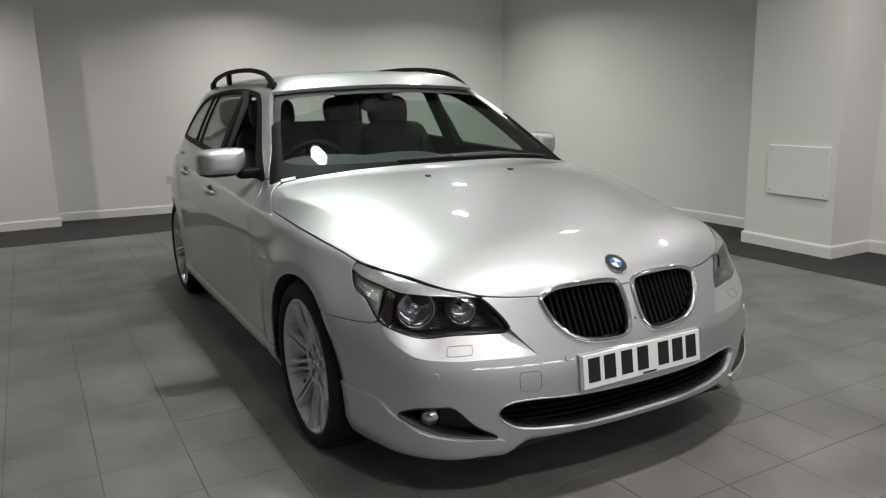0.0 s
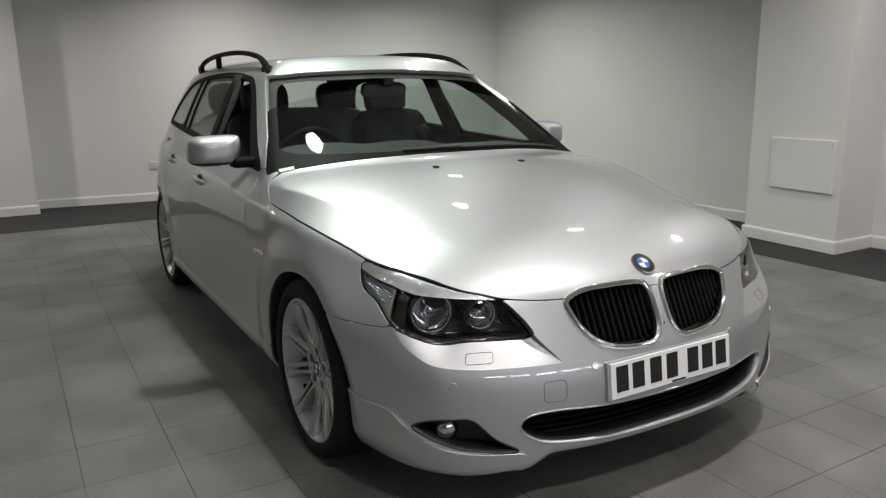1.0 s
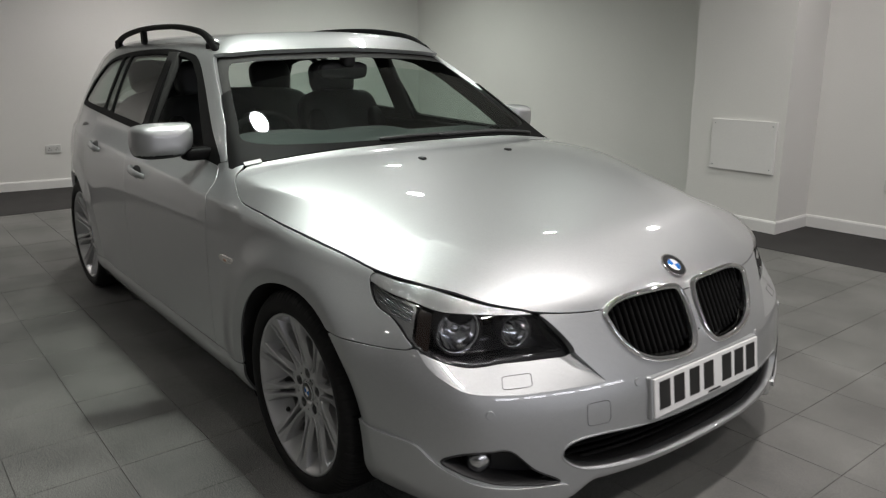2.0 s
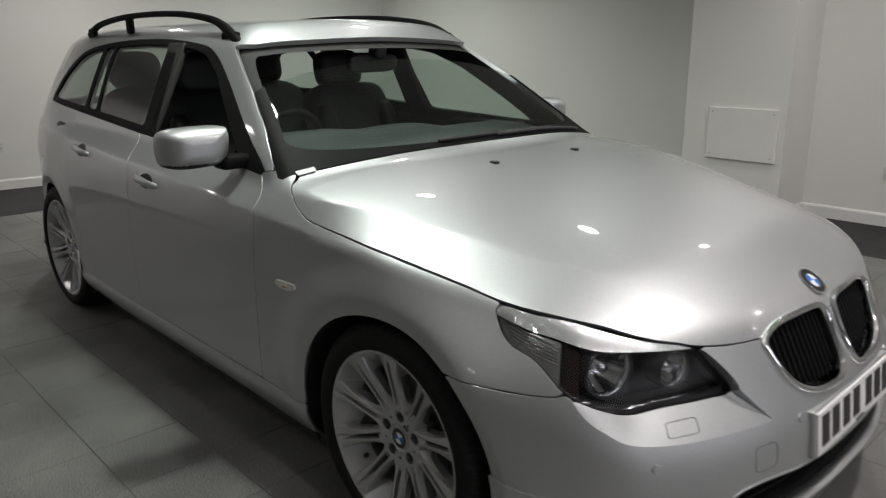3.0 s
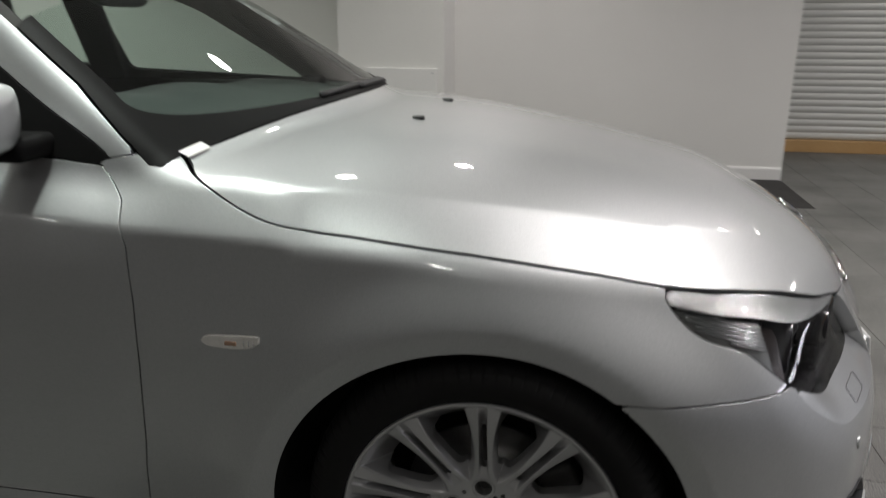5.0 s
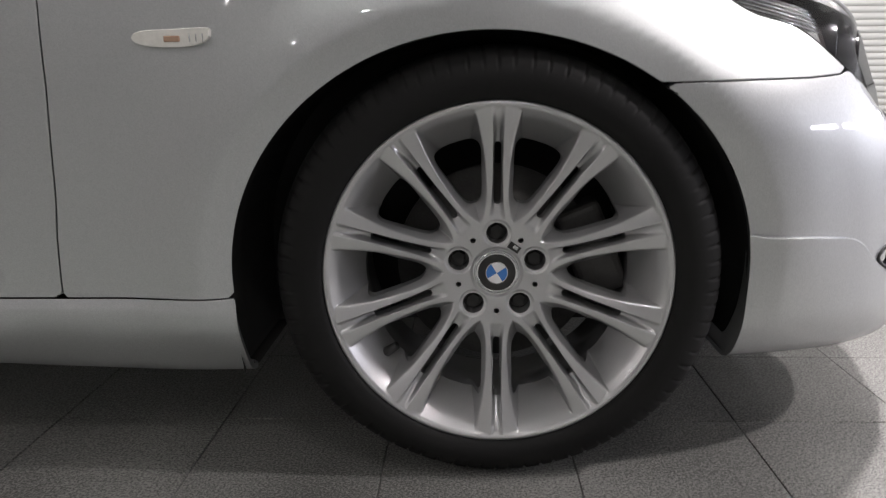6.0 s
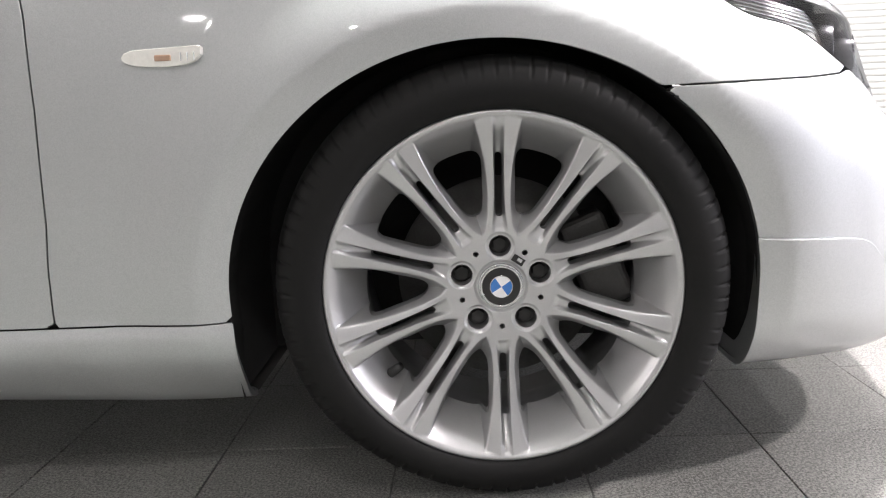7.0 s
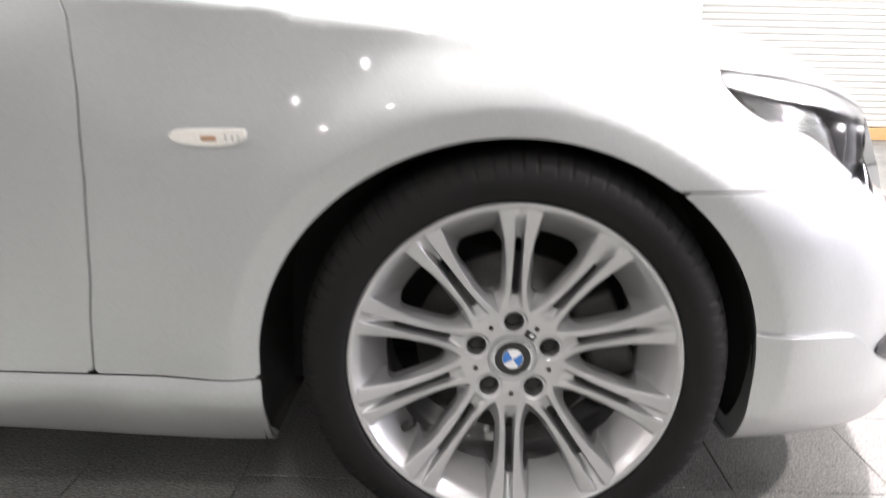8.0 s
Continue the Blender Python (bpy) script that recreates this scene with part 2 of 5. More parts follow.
structure("wall_back", prism([(-6.30, 4.22), (-6.50, 4.42), (-7.2, -1.5), (-6.95, -1.5)], 0, H), WALL, "off-white painted plaster back wall with a socket", "wall")
structure("pillar_back", prism([(-6.55, -1.5), (-7.2, -1.5), (-7.2, -9), (-6.55, -9)], 0, H), WALL, "wide white wall pier standing proud of the back wall", "pillar")
structure("pillar_side", prism([(-1.70, 3.655), (-0.866, 3.615), (-0.866, 4.35), (-1.70, 4.35)], 0, H), WALL, "white square pillar with an access panel", "pillar")
structure("wall_recess", prism([(1.74, SIDE_Y + 0.25), (1.60, SIDE_Y + 0.25), (1.60, 5.7), (1.74, 5.7)], 0, H), WALL, "white side of the shutter recess", "wall")
# two unseen walls added to close the room; their grey tunes fill and reflections
structure("wall_end", prism([(8.8, 7.5), (9, 7.5), (9, -9), (8.8, -9)], 0, H), WALL_UNSEEN, "unseen end wall, grey set for the car's reflections", "wall")
structure("wall_far", prism([(-7.2, -8.8), (9, -8.8), (9, -9), (-7.2, -9)], 0, H), WALL_UNSEEN, "unseen long wall, grey set for fill on the car's side", "wall")
structure("wall_shutter", prism([(1.6, 5.75), (9, 5.75), (9, 5.95), (1.6, 5.95)], 0, H), WALL, "white wall behind the roller shutter", "wall")


def skirting(name, a, b, out):
    """A skirting board with a chamfered top along a wall."""
    a, b = Vector((*a, 0)), Vector((*b, 0))
    d = (b - a).normalized()
    o = Vector((d.y, -d.x, 0)) * out
    bm = bmesh.new()
    prof = [(0, 0), (0.016, 0), (0.016, 0.085), (0.010, 0.098), (0, 0.100)]
    ends = [[bm.verts.new(p + o * t + Vector((0, 0, h))) for t, h in prof] for p in (a, b)]
    for i in range(5):
        j = (i + 1) % 5
        bm.faces.new((ends[0][i], ends[0][j], ends[1][j], ends[1][i]))
    bm.faces.new(ends[0][::-1])
    bm.faces.new(ends[1])
    return structure(name, bm, SKIRT, "white painted skirting board along the wall", "skirting")


skirting("baseboard_side", (-6.30, 4.218), (-1.70, 4.199), 1)
skirting("baseboard_front", (-0.85, SIDE_Y), (1.74, SIDE_Y), 1)
skirting("baseboard_back", (-6.95, -1.5), (-6.30, 4.22), 1)
skirting("baseboard_pier", (-6.55, -9), (-6.55, -1.484), 1)
skirting("baseboard_pillar", (-1.716, 3.656), (-0.850, 3.614), 1)
skirting("baseboard_pillar_end", (-0.866, 3.615), (-0.866, SIDE_Y), 1)
skirting("baseboard_pillar_back", (-1.70, 4.2), (-1.70, 3.655), 1)

# frames added round the glow lamps; no opening is cut behind them
for i, gy in enumerate(GLOWS_Y):
    bm = bmesh.new()
    for at, size in (((8.77, gy, 1.93), (0.06, 1.32, 0.05)), ((8.77, gy, 1.57), (0.06, 1.32, 0.05)), ((8.77, gy - 0.635, 1.75), (0.06, 0.05, 0.31)), ((8.77, gy + 0.635, 1.75), (0.06, 0.05, 0.31))):
        box(size, at, bm=bm)
    structure("window_%d" % (i + 1), bm, SKIRT, "white frame added round an unseen stand-in lamp", "window")

# carpet border round the tiled bay
structure("carpet_back", prism([(-7.2, -9), (-5.48, -9), (-5.48, 3.15), (-5.48, 4.4), (-7.2, 4.4)], -0.02, 0.003), CARPET, "dark grey carpet strip along the back wall", "carpet")
structure("carpet_side", prism([(-5.476, 3.15), (1.74, 3.15), (1.74, 4.4), (-5.476, 4.4)], -0.02, 0.003), CARPET, "dark grey carpet strip along the side wall", "carpet")


def access_panel():
    at = Vector((-1.20, 3.631, 0.655))
    turn = Matrix.Translation(at) @ Matrix.Rotation(math.atan2(-0.04, 0.834), 4, "Z")
    thing = empty("access_panel", (0, 0, 0), "white square access panel screwed to the pillar", "access panel")
    thing.matrix_world = turn
    part("cover", box((0.56, 0.022, 0.40), (0, -0.010, 0), 0.004), SKIRT, thing)
    for sx in (-0.25, 0.25):
        for sz in (-0.165, 0.165):
            bm = bmesh.new()
            bmesh.ops.create_cone(bm, cap_ends=True, segments=12, radius1=0.007, radius2=0.005, depth=0.004, matrix=Matrix.Translation((sx, -0.023, sz)) @ Matrix.Rotation(radians(90), 4, "X"))
            part("screw", bm, STEEL_PLATE, thing)
    return thing


access_panel()


def wall_socket(at, turn, label):
    thing = empty("wall_socket", (0, 0, 0), label, "socket", "wall sockets")
    thing.matrix_world = Matrix.Translation(at) @ Matrix.Rotation(radians(turn), 4, "Z")
    part("faceplate", box((0.146, 0.012, 0.086), (0, -0.006, 0), 0.004), SOCKET, thing)
    for sx in (-0.036, 0.036):
        bm = box((0.006, 0.003, 0.013), (sx, -0.0125, 0.008))
        box((0.010, 0.003, 0.006), (sx - 0.012, -0.0125, -0.012), bm=bm)
        box((0.010, 0.003, 0.006), (sx + 0.012, -0.0125, -0.012), bm=bm)
        part("pin_holes", bm, INK, thing)
        part("switch", box((0.012, 0.008, 0.022), (sx * 0.35, -0.014, 0.02), 0.002), SOCKET, thing)
    return thing


wall_socket((-6.805, -0.23, 0.42), 90 + math.degrees(math.atan2(-0.65, 5.72)), "white double wall socket low on the back wall")
wall_socket((-0.24, SIDE_Y, 0.40), 0, "white double wall socket above the skirting board")


def roller_shutter():
    thing = tagged(empty("roller_shutter", (1.74, 5.6, 0)), "pale grey slatted roller shutter closing a doorway", "roller shutter", "", "structure")
    slat_bm = bmesh.new()
    w, pitch = 6.6, 0.062
    prof = [(0.0, 0.0), (-0.006, 0.008), (-0.009, 0.026), (-0.006, 0.046), (0.0, 0.054), (0.003, 0.062)]
    rows = [[slat_bm.verts.new((x, y, z)) for y, z in prof] for x in (0, w)]
    for i in range(len(prof) - 1):
        slat_bm.faces.new((rows[0][i], rows[1][i], rows[1][i + 1], rows[0][i + 1]))
    first = part("slat", slat_bm, SHUTTER, thing, "", True)
    first.location = (0, 0, 0.12)
    for k in range(1, 38):
        o = new("slat", first.data)
        o.parent = thing
        o.location = (0, 0, 0.12 + k * pitch)
    part("bottom_beam", box((6.6, 0.09, 0.115), (3.3, -0.03, 0.0575), 0.006), PINE, thing, "varnished pine beam under the shutter")
    return thing


roller_shutter()
tagged(part("blue_clip", box((0.09, 0.03, 0.045), (3.2, 5.53, 0.14), 0.008), BLUE_PLASTIC), "small blue plastic clip on the pine beam", "clip")


def downlight():
    thing = empty("downlight", (0, 0, 0), "white downlight rim, at inferred and added fill lamps alike", "downlight", "ceiling downlights")
    seg = 32
    prof = [(0.078, 0.030), (0.080, -0.004), (0.098, -0.006), (0.102, 0.0), (0.102, 0.004)]
    v = [(r * math.cos(2 * math.pi * i / seg), r * math.sin(2 * math.pi * i / seg), z) for i in range(seg) for r, z in prof]
    k = len(prof)
    f = [(i * k + j, i * k + j + 1, ((i + 1) % seg) * k + j + 1, ((i + 1) % seg) * k + j) for i in range(seg) for j in range(k - 1)]
    mesh_ob("rim", v, f, SKIRT, thing)
    return thing


# every lamp gets a rim, the added fill lamps too
for i, (dx, dy, *_) in enumerate(DOWNLIGHTS_AND_FILL):
    if i == 0:
        d0 = downlight()
        d0.location = (dx, dy, H - 0.001)
    else:
        copy_thing(d0, pose(dx, dy, H - 0.001))


# ---------------------------------------------------------------- the car's outer skin
# x runs forward from the front axle, y to the car's left, z up from the ground.
WHEELBASE, AXLE_Z = 2.76, 0.318


def ramp(x, a, b):
    t = np.clip((x - a) / (b - a), 0, 1)
    return t * t * (3 - 2 * t)


def smax(a, b, k):
    return np.maximum(a, b) + np.maximum(k - np.abs(a - b), 0) ** 2 / (4 * k)


def soft(x, k):
    """A ramp that starts smoothly at zero."""
    return 0.5 * (x + np.sqrt(x * x + k * k)) - 0.5 * k * (x < -50)


def belt(x):
    return 0.050 * np.clip((-x - 0.7) / 2.0, 0, 1.4)


def crease_z(x):
    """Height of the shoulder line that runs from the headlamp to the tail."""
    return np.interp(x, [-4.0, -2.4, -1.43, -0.95, -0.65, -0.37, -0.11, 0.12, 0.30, 0.6], [0.945, 0.925, 0.896, 0.874, 0.853, 0.839, 0.822, 0.792, 0.768, 0.74])


def arch_d(x, z):
    """Distance outside the nearer wheel arch, seen from the side."""
    dz = z - AXLE_Z
    dz = np.where(dz > 0, dz / 0.350, np.where(np.abs(x + WHEELBASE / 2) < WHEELBASE / 2, 0.0, dz / 0.75))
    near = np.minimum(np.hypot((x + 0.010) / 0.378, dz), np.hypot((x + WHEELBASE + 0.005) / 0.374, dz))
    return (near - 1) * 0.36


def bonnet_share(x):
    """Where the bonnet has a crowned middle and flat flanks; it fades out at the windscreen and the nose."""
    return ramp(x, -0.72, -0.50) * (1 - ramp(x, 0.42, 0.86))


def side_y(x, z):
    d = np.maximum(-x - 1.9, 0)
    w = 0.915 - 0.33 * np.maximum(x - 0.10, 0) ** 2 - 0.050 * d**2 - 0.012 * d**4
    fore = ramp(x, -0.35, 0.35)
    start = 0.71 - 0.10 * fore + 0.6 * belt(x)
    zc, share = crease_z(x), bonnet_share(x)
    lean = (1.0 + 2.4 * fore) * np.maximum(z - start, 0) ** 2
    # on the wing the side stands upright under the shoulder line and swells towards the arch
    tuck = ((1.0 + 2.4 * fore) * np.maximum(zc - start, 0) ** 2 + 0.085 * np.maximum(x, 0)) * (0.5 * ramp(z, zc - 0.24, zc) + 0.5 * (np.clip(z - zc + 0.19, 0, 0.19) / 0.19) ** 2)
    y = w - lean * (1 - share) - tuck * share - 0.085 * np.maximum(0.72 - z, 0) ** 2
    y = y - 0.80 * soft(z - crease_z(x), 0.006)
    d = arch_d(x, z)
    y = y + (0.015 * (1 - ramp(d, 0.042, 0.17)) - 0.30 * (soft(0.042 - d, 0.003) - 0.0001)) * ramp(z, 0.15, 0.35)
    y = y + 0.010 * (1 - ramp(z, 0.265, 0.30)) * ramp(-x, 0.3, 0.5) - 0.06 * (1 - ramp(z, 0.10, 0.26))
    return y


def bonnet_fold(x):
    return 0.717 - 0.33 * x - 0.35 * soft(x - 0.55, 0.15)


def hood_z(x, y):
    u = x + 0.45
    c = np.where(u > 0, 0.985 - 0.055 * u - 0.115 * u * u, 0.985 - 0.0 * u)
    crown = 0.018 + 0.022 * ramp(x, -0.7, 0.45)
    drop = 0.028 + 0.055 * ramp(x, -0.35, 0.45)
    fold, ay = bonnet_fold(x), np.abs(y)
    mid = c + belt(x) * 0.9 - crown * (ay / 0.8) ** 2
    plain_top = mid - 0.22 * soft(ay - fold, 0.012)
    # crowned middle up to the fold, then a flat flank down to the shoulder line
    a = np.minimum(ay, fold)
    top = c - crown * (a / 0.8) ** 2 - drop * (a / 0.8) ** 4
    edge = c - crown * (fold / 0.8) ** 2 - drop * (fold / 0.8) ** 4
    flank = np.clip((edge - crease_z(x)) / np.maximum(side_y(x, crease_z(x)) - fold, 0.04), 0.1, 1.1)
    return plain_top + (top - flank * soft(ay - fold, 0.003) - plain_top) * bonnet_share(x)


def nose_x(y, z):
    ay = np.abs(y)
    lean = 0.52 * (soft(z - 0.47, 0.05)) - 0.012
    return 0.842 - 0.42 * ay ** 2.6 - lean - 0.10 * soft(0.20 - z, 0.03)


def skin_f(x, y, z):
    ay = np.abs(y)
    share = bonnet_share(x)
    k = (0.04 + 0.09 * ramp(x, -0.6, 0.2)) * (1 - share) + 0.018 * share
    f = smax(ay - side_y(x, z), (z - hood_z(x, y)), k)
    d = ay - bonnet_fold(x)
    f = f + 0.16 * soft(d, 0.003) * np.exp(-np.maximum(d, 0) / 0.08) * (1 - ramp(x, 0.52, 0.80)) * (1 - share)
    below = crease_z(x) - z
    f = f + 0.10 * soft(below, 0.003) * np.exp(-np.maximum(below, 0) / 0.06) * ramp(x, -1.4, -0.75) * (1 - ramp(x, 0.22, 0.40)) * ramp(ay, 0.45, 0.6)
    f = smax(f, (x - nose_x(y, z)) * 0.9, 0.09 + 0.08 * ramp(z, 0.68, 0.80))
    rear = -3.965 + 0.10 * ay ** 2.5 + 0.25 * np.maximum(z - 0.75, 0) + 0.1 * np.maximum(0.5 - z, 0)
    f = smax(f, rear - x, 0.12)
    f = smax(f, 0.165 + 0.012 * ramp(x, 0.2, 0.4) + 0.046 * ramp(x, 0.5, 0.65) * (1 - ramp(ay, 0.42, 0.52)) - 0.020 * ramp(x, -1.0, -0.40) * (1 - ramp(x, -0.3, 0.0)) - z, 0.03)
    # the upper body with the windows
    zz = z - 0.955
    g_side = (ay - (0.806 - 0.40 * zz - 0.33 * zz * zz - 0.045 * np.maximum(-x - 2.2, 0) ** 2 - 0.022 * np.maximum(-x - 2.2, 0) ** 4)) * 0.9
    roof = z - (1.464 - 0.013 * (x + 2.2) ** 2 - 0.10 * y * y)
    g = smax(g_side, roof, 0.10)
    screen = (x - (-0.405 - 0.30 * y * y - 0.18 * np.maximum(ay - 0.30, 0) ** 2 - 1.72 * (z - 0.975))) * 0.5
    g = smax(g, screen, 0.035)
    back = (-3.93 + 0.85 * np.maximum(z - 0.98, 0) + 0.12 * y * y - x) * 0.75
    g = smax(g, back, 0.06)
    g = smax(g, 0.88 - z, 0.02)
    return -smax(-f, -g, 0.018)


def skin_normal(p):
    e, n = 1e-4, np.empty_like(p)
    for a in range(3):
        d = np.zeros(3)
        d[a] = e
        n[:, a] = skin_f(*(p + d).T) - skin_f(*(p - d).T)
    return n / np.linalg.norm(n, axis=1, keepdims=True)


def skin_ray(o, d, far):
    lo, hi = np.zeros(len(o)), np.full(len(o), far)
    for _ in range(26):
        mid = (lo + hi) / 2
        out = skin_f(*(o + d * mid[:, None]).T) > 0
        hi, lo = np.where(out, mid, hi), np.where(out, lo, mid)
    return o + d * hi[:, None]


def make_skin(step=0.0125, around=400, fan=100, tail=40):
    xs = np.arange(-3.45, 0.3001, step)
    tilt = np.linspace(0, 90, fan)[1:-1]
    back = np.linspace(0, 90, tail)[1:-1]
    rows = [(xs[0], -t) for t in back[::-1]] + [(x, 0.0) for x in xs] + [(xs[-1], t) for t in tilt]
    th = np.linspace(0, 2 * math.pi, around, endpoint=False)
    o = np.array([(x, 0, 0.56) for x, _ in rows])[:, None] + np.zeros((1, around, 3))
    ph = np.radians([t for _, t in rows])[:, None]
    d = np.stack([np.sin(ph) + 0 * th, np.cos(ph) * np.sin(th), np.cos(ph) * np.cos(th)], -1)
    v = skin_ray(o.reshape(-1, 3), d.reshape(-1, 3), 2.2)
    m = len(rows)
    i, j = np.meshgrid(np.arange(m - 1), np.arange(around), indexing="ij")
    a, b = i * around + j, i * around + (j + 1) % around
    c, e = a + around, b + around
    f = np.concatenate([np.stack([a, c, e], -1).reshape(-1, 3), np.stack([a, e, b], -1).reshape(-1, 3)])
    return v, skin_normal(v), f


def compact(v, n, f):
    used, inv = np.unique(f, return_inverse=True)
    return v[used], n[used], inv.reshape(-1, 3)


def clip(mesh, g):
    """The part of a triangle mesh where the field g is above zero, cut clean along its edge."""
    v, n, f = mesh
    if not len(f):
        return mesh
    val = g(*v.T)
    inside = val[f] > 0
    cnt = inside.sum(1)
    keep = f[cnt == 3]
    extra_v, extra_n, tris = [], [], [keep]
    base = len(v)
    for want in (1, 2):
        t = f[cnt == want]
        if not len(t):
            continue
        odd = np.argmax(inside[cnt == want] if want == 1 else ~inside[cnt == want], axis=1)
        r = np.arange(len(t))
        a, b, c = t[r, odd], t[r, (odd + 1) % 3], t[r, (odd + 2) % 3]
        new_id = []
        for p, q in ((a, b), (a, c)):
            lo, hi = np.minimum(p, q), np.maximum(p, q)
            s = (val[lo] / (val[lo] - val[hi]))[:, None]
            extra_v.append(v[lo] + (v[hi] - v[lo]) * s)
            nn = n[lo] + (n[hi] - n[lo]) * s
            extra_n.append(nn / np.linalg.norm(nn, axis=1, keepdims=True))
            new_id.append(base + np.arange(len(t)))
            base += len(t)
        ab, ac = new_id
        if want == 1:
            tris.append(np.stack([a, ab, ac], -1))
        else:
            tris += [np.stack([ab, b, c], -1), np.stack([ab, c, ac], -1)]
    v2, n2, f2 = np.concatenate([v, *extra_v]), np.concatenate([n, *extra_n]), np.concatenate(tris)
    if not len(f2):
        return v2[:0], n2[:0], f2
    v2, n2, f2 = compact(v2, n2, f2)
    _, first, inv = np.unique(np.round(v2, 6), axis=0, return_index=True, return_inverse=True)
    f2 = inv.reshape(-1)[f2]
    f2 = f2[(f2[:, 0] != f2[:, 1]) & (f2[:, 1] != f2[:, 2]) & (f2[:, 0] != f2[:, 2])]
    return v2[first], n2[first], f2


RIM_ROUND = 0.0012


def rim(mesh, depth, along=None):
    """Turns the edge of a panel inward, so that it has thickness."""
    v, n, f = mesh
    e = np.concatenate([f[:, [0, 1]], f[:, [1, 2]], f[:, [2, 0]]])
    key = np.sort(e, axis=1)
    _, idx, cnt = np.unique(key, axis=0, return_index=True, return_counts=True)
    b = e[idx[cnt == 1]]
    if not len(b):
        return mesh
    p, q = v[b[:, 0]], v[b[:, 1]]
    np_, nq = n[b[:, 0]], n[b[:, 1]]
    fn = np.cross(v[f[:, 1]] - v[f[:, 0]], v[f[:, 2]] - v[f[:, 0]])
    turn = 1.0 if ((fn * n[f[:, 0]]).sum(1)).sum() > 0 else -1.0
    inward = -np_ if along is None else np.asarray(along, float)[None] + 0 * p
    wall = np.cross(q - p, -inward) * turn
    wall /= np.linalg.norm(wall, axis=1, keepdims=True) + 1e-12
    base, m = len(v), len(b)
    if along is not None:
        np_ = nq = -np.asarray(along, float)[None] + 0 * p
    # a rounded lip, then the wall down to the full depth
    lip = RIM_ROUND if along is None else 0.0
    rings, normals = [(p, q)], [(n[b[:, 0]], n[b[:, 1]])]
    for k in (1, 2):
        a = k * math.pi / 4
        rings.append((p + wall * lip * math.sin(a) - np_ * lip * (1 - math.cos(a)), q + wall * lip * math.sin(a) - nq * lip * (1 - math.cos(a))))
        normals.append((np_ * math.cos(a) + wall * math.sin(a), nq * math.cos(a) + wall * math.sin(a)))
    rings.append((rings[-1][0] - np_ * (depth - lip), rings[-1][1] - nq * (depth - lip)))
    normals.append((wall, wall))
    if along is not None:
        rings, normals = [rings[0], rings[-1]], [(wall, wall), (wall, wall)]
    vv = np.concatenate([v] + [e for r in rings for e in r])
    nn = np.concatenate([n] + [e for r in normals for e in r])
    i = np.arange(m) + base
    ff = []
    for k in range(len(rings) - 1):
        p0, q0, p1, q1 = (i + (2 * k + j) * m for j in range(4))
        ff += [np.stack([q0, p0, p1], -1), np.stack([q0, p1, q1], -1)]
    ff = np.concatenate(ff)
    gn = np.cross(vv[ff[:, 1]] - vv[ff[:, 0]], vv[ff[:, 2]] - vv[ff[:, 0]])
    back = (gn * nn[ff[:, 0]]).sum(1) * turn < 0
    ff[back] = ff[back][:, ::-1]
    return vv, nn, np.concatenate([f, ff])


def smooth_loop(points, per=10, closed=True):
    """A smooth curve through a few points."""
    p = np.array(points, float)
    m, out = len(p), []
    for i in range(m if closed else m - 1):
        a, b, c, d = [p[j % m] if closed else p[min(max(j, 0), m - 1)] for j in (i - 1, i, i + 1, i + 2)]
        t = np.linspace(0, 1, per, endpoint=False)[:, None]
        out.append(0.5 * (2 * b + (c - a) * t + (2 * a - 5 * b + 4 * c - d) * t**2 + (3 * b - 3 * c + d - a) * t**3))
    out = np.concatenate(out)
    return out if closed else np.concatenate([out, p[-1:]])


def inside_poly(u, w, poly):
    """Signed distance to a closed outline, above zero inside."""
    p, q = poly, np.roll(poly, -1, axis=0)
    best, odd = np.full(u.shape, 1e9), np.zeros(u.shape, bool)
    for (x1, y1), (x2, y2) in zip(p, q):
        dx, dy = x2 - x1, y2 - y1
        t = np.clip(((u - x1) * dx + (w - y1) * dy) / (dx * dx + dy * dy + 1e-15), 0, 1)
        best = np.minimum(best, (u - x1 - t * dx) ** 2 + (w - y1 - t * dy) ** 2)
        cross = (y1 > w) != (y2 > w)
        odd ^= cross & (u < x1 + (w - y1) * dx / (dy if dy else 1e-15))
    return np.where(odd, 1, -1) * np.sqrt(best)


# ---------------------------------------------------------------- the car's outlines
LAMP = smooth_loop([(math.radians(a) * 0.85, z) for a, z in (
    (63.3, 0.761), (57.8, 0.755), (52.5, 0.746), (47.4, 0.729), (42.0, 0.709), (35.6, 0.687), (31.8, 0.645), (28.9, 0.583), (33.4, 0.577),
    (39.8, 0.575), (44.4, 0.568), (48.6, 0.581), (52.9, 0.611), (57.0, 0.669), (60.8, 0.692), (63.0, 0.726))], 6)
KIDNEY = smooth_loop([(0.334, 0.665), (0.270, 0.687), (0.171, 0.690), (0.062, 0.686), (0.030, 0.668), (0.022, 0.610), (0.030, 0.552),
                      (0.060, 0.519), (0.124, 0.515), (0.211, 0.525), (0.272, 0.550), (0.312, 0.590), (0.333, 0.634)], 6)
INTAKE = smooth_loop([(0.0, 0.355), (0.26, 0.358), (0.42, 0.366), (0.505, 0.356), (0.530, 0.324), (0.498, 0.288), (0.44, 0.267), (0.30, 0.255), (0.10, 0.250),
                      (-0.10, 0.250), (-0.30, 0.255), (-0.44, 0.267), (-0.498, 0.288), (-0.530, 0.324), (-0.505, 0.356), (-0.42, 0.366), (-0.26, 0.358)], 5)
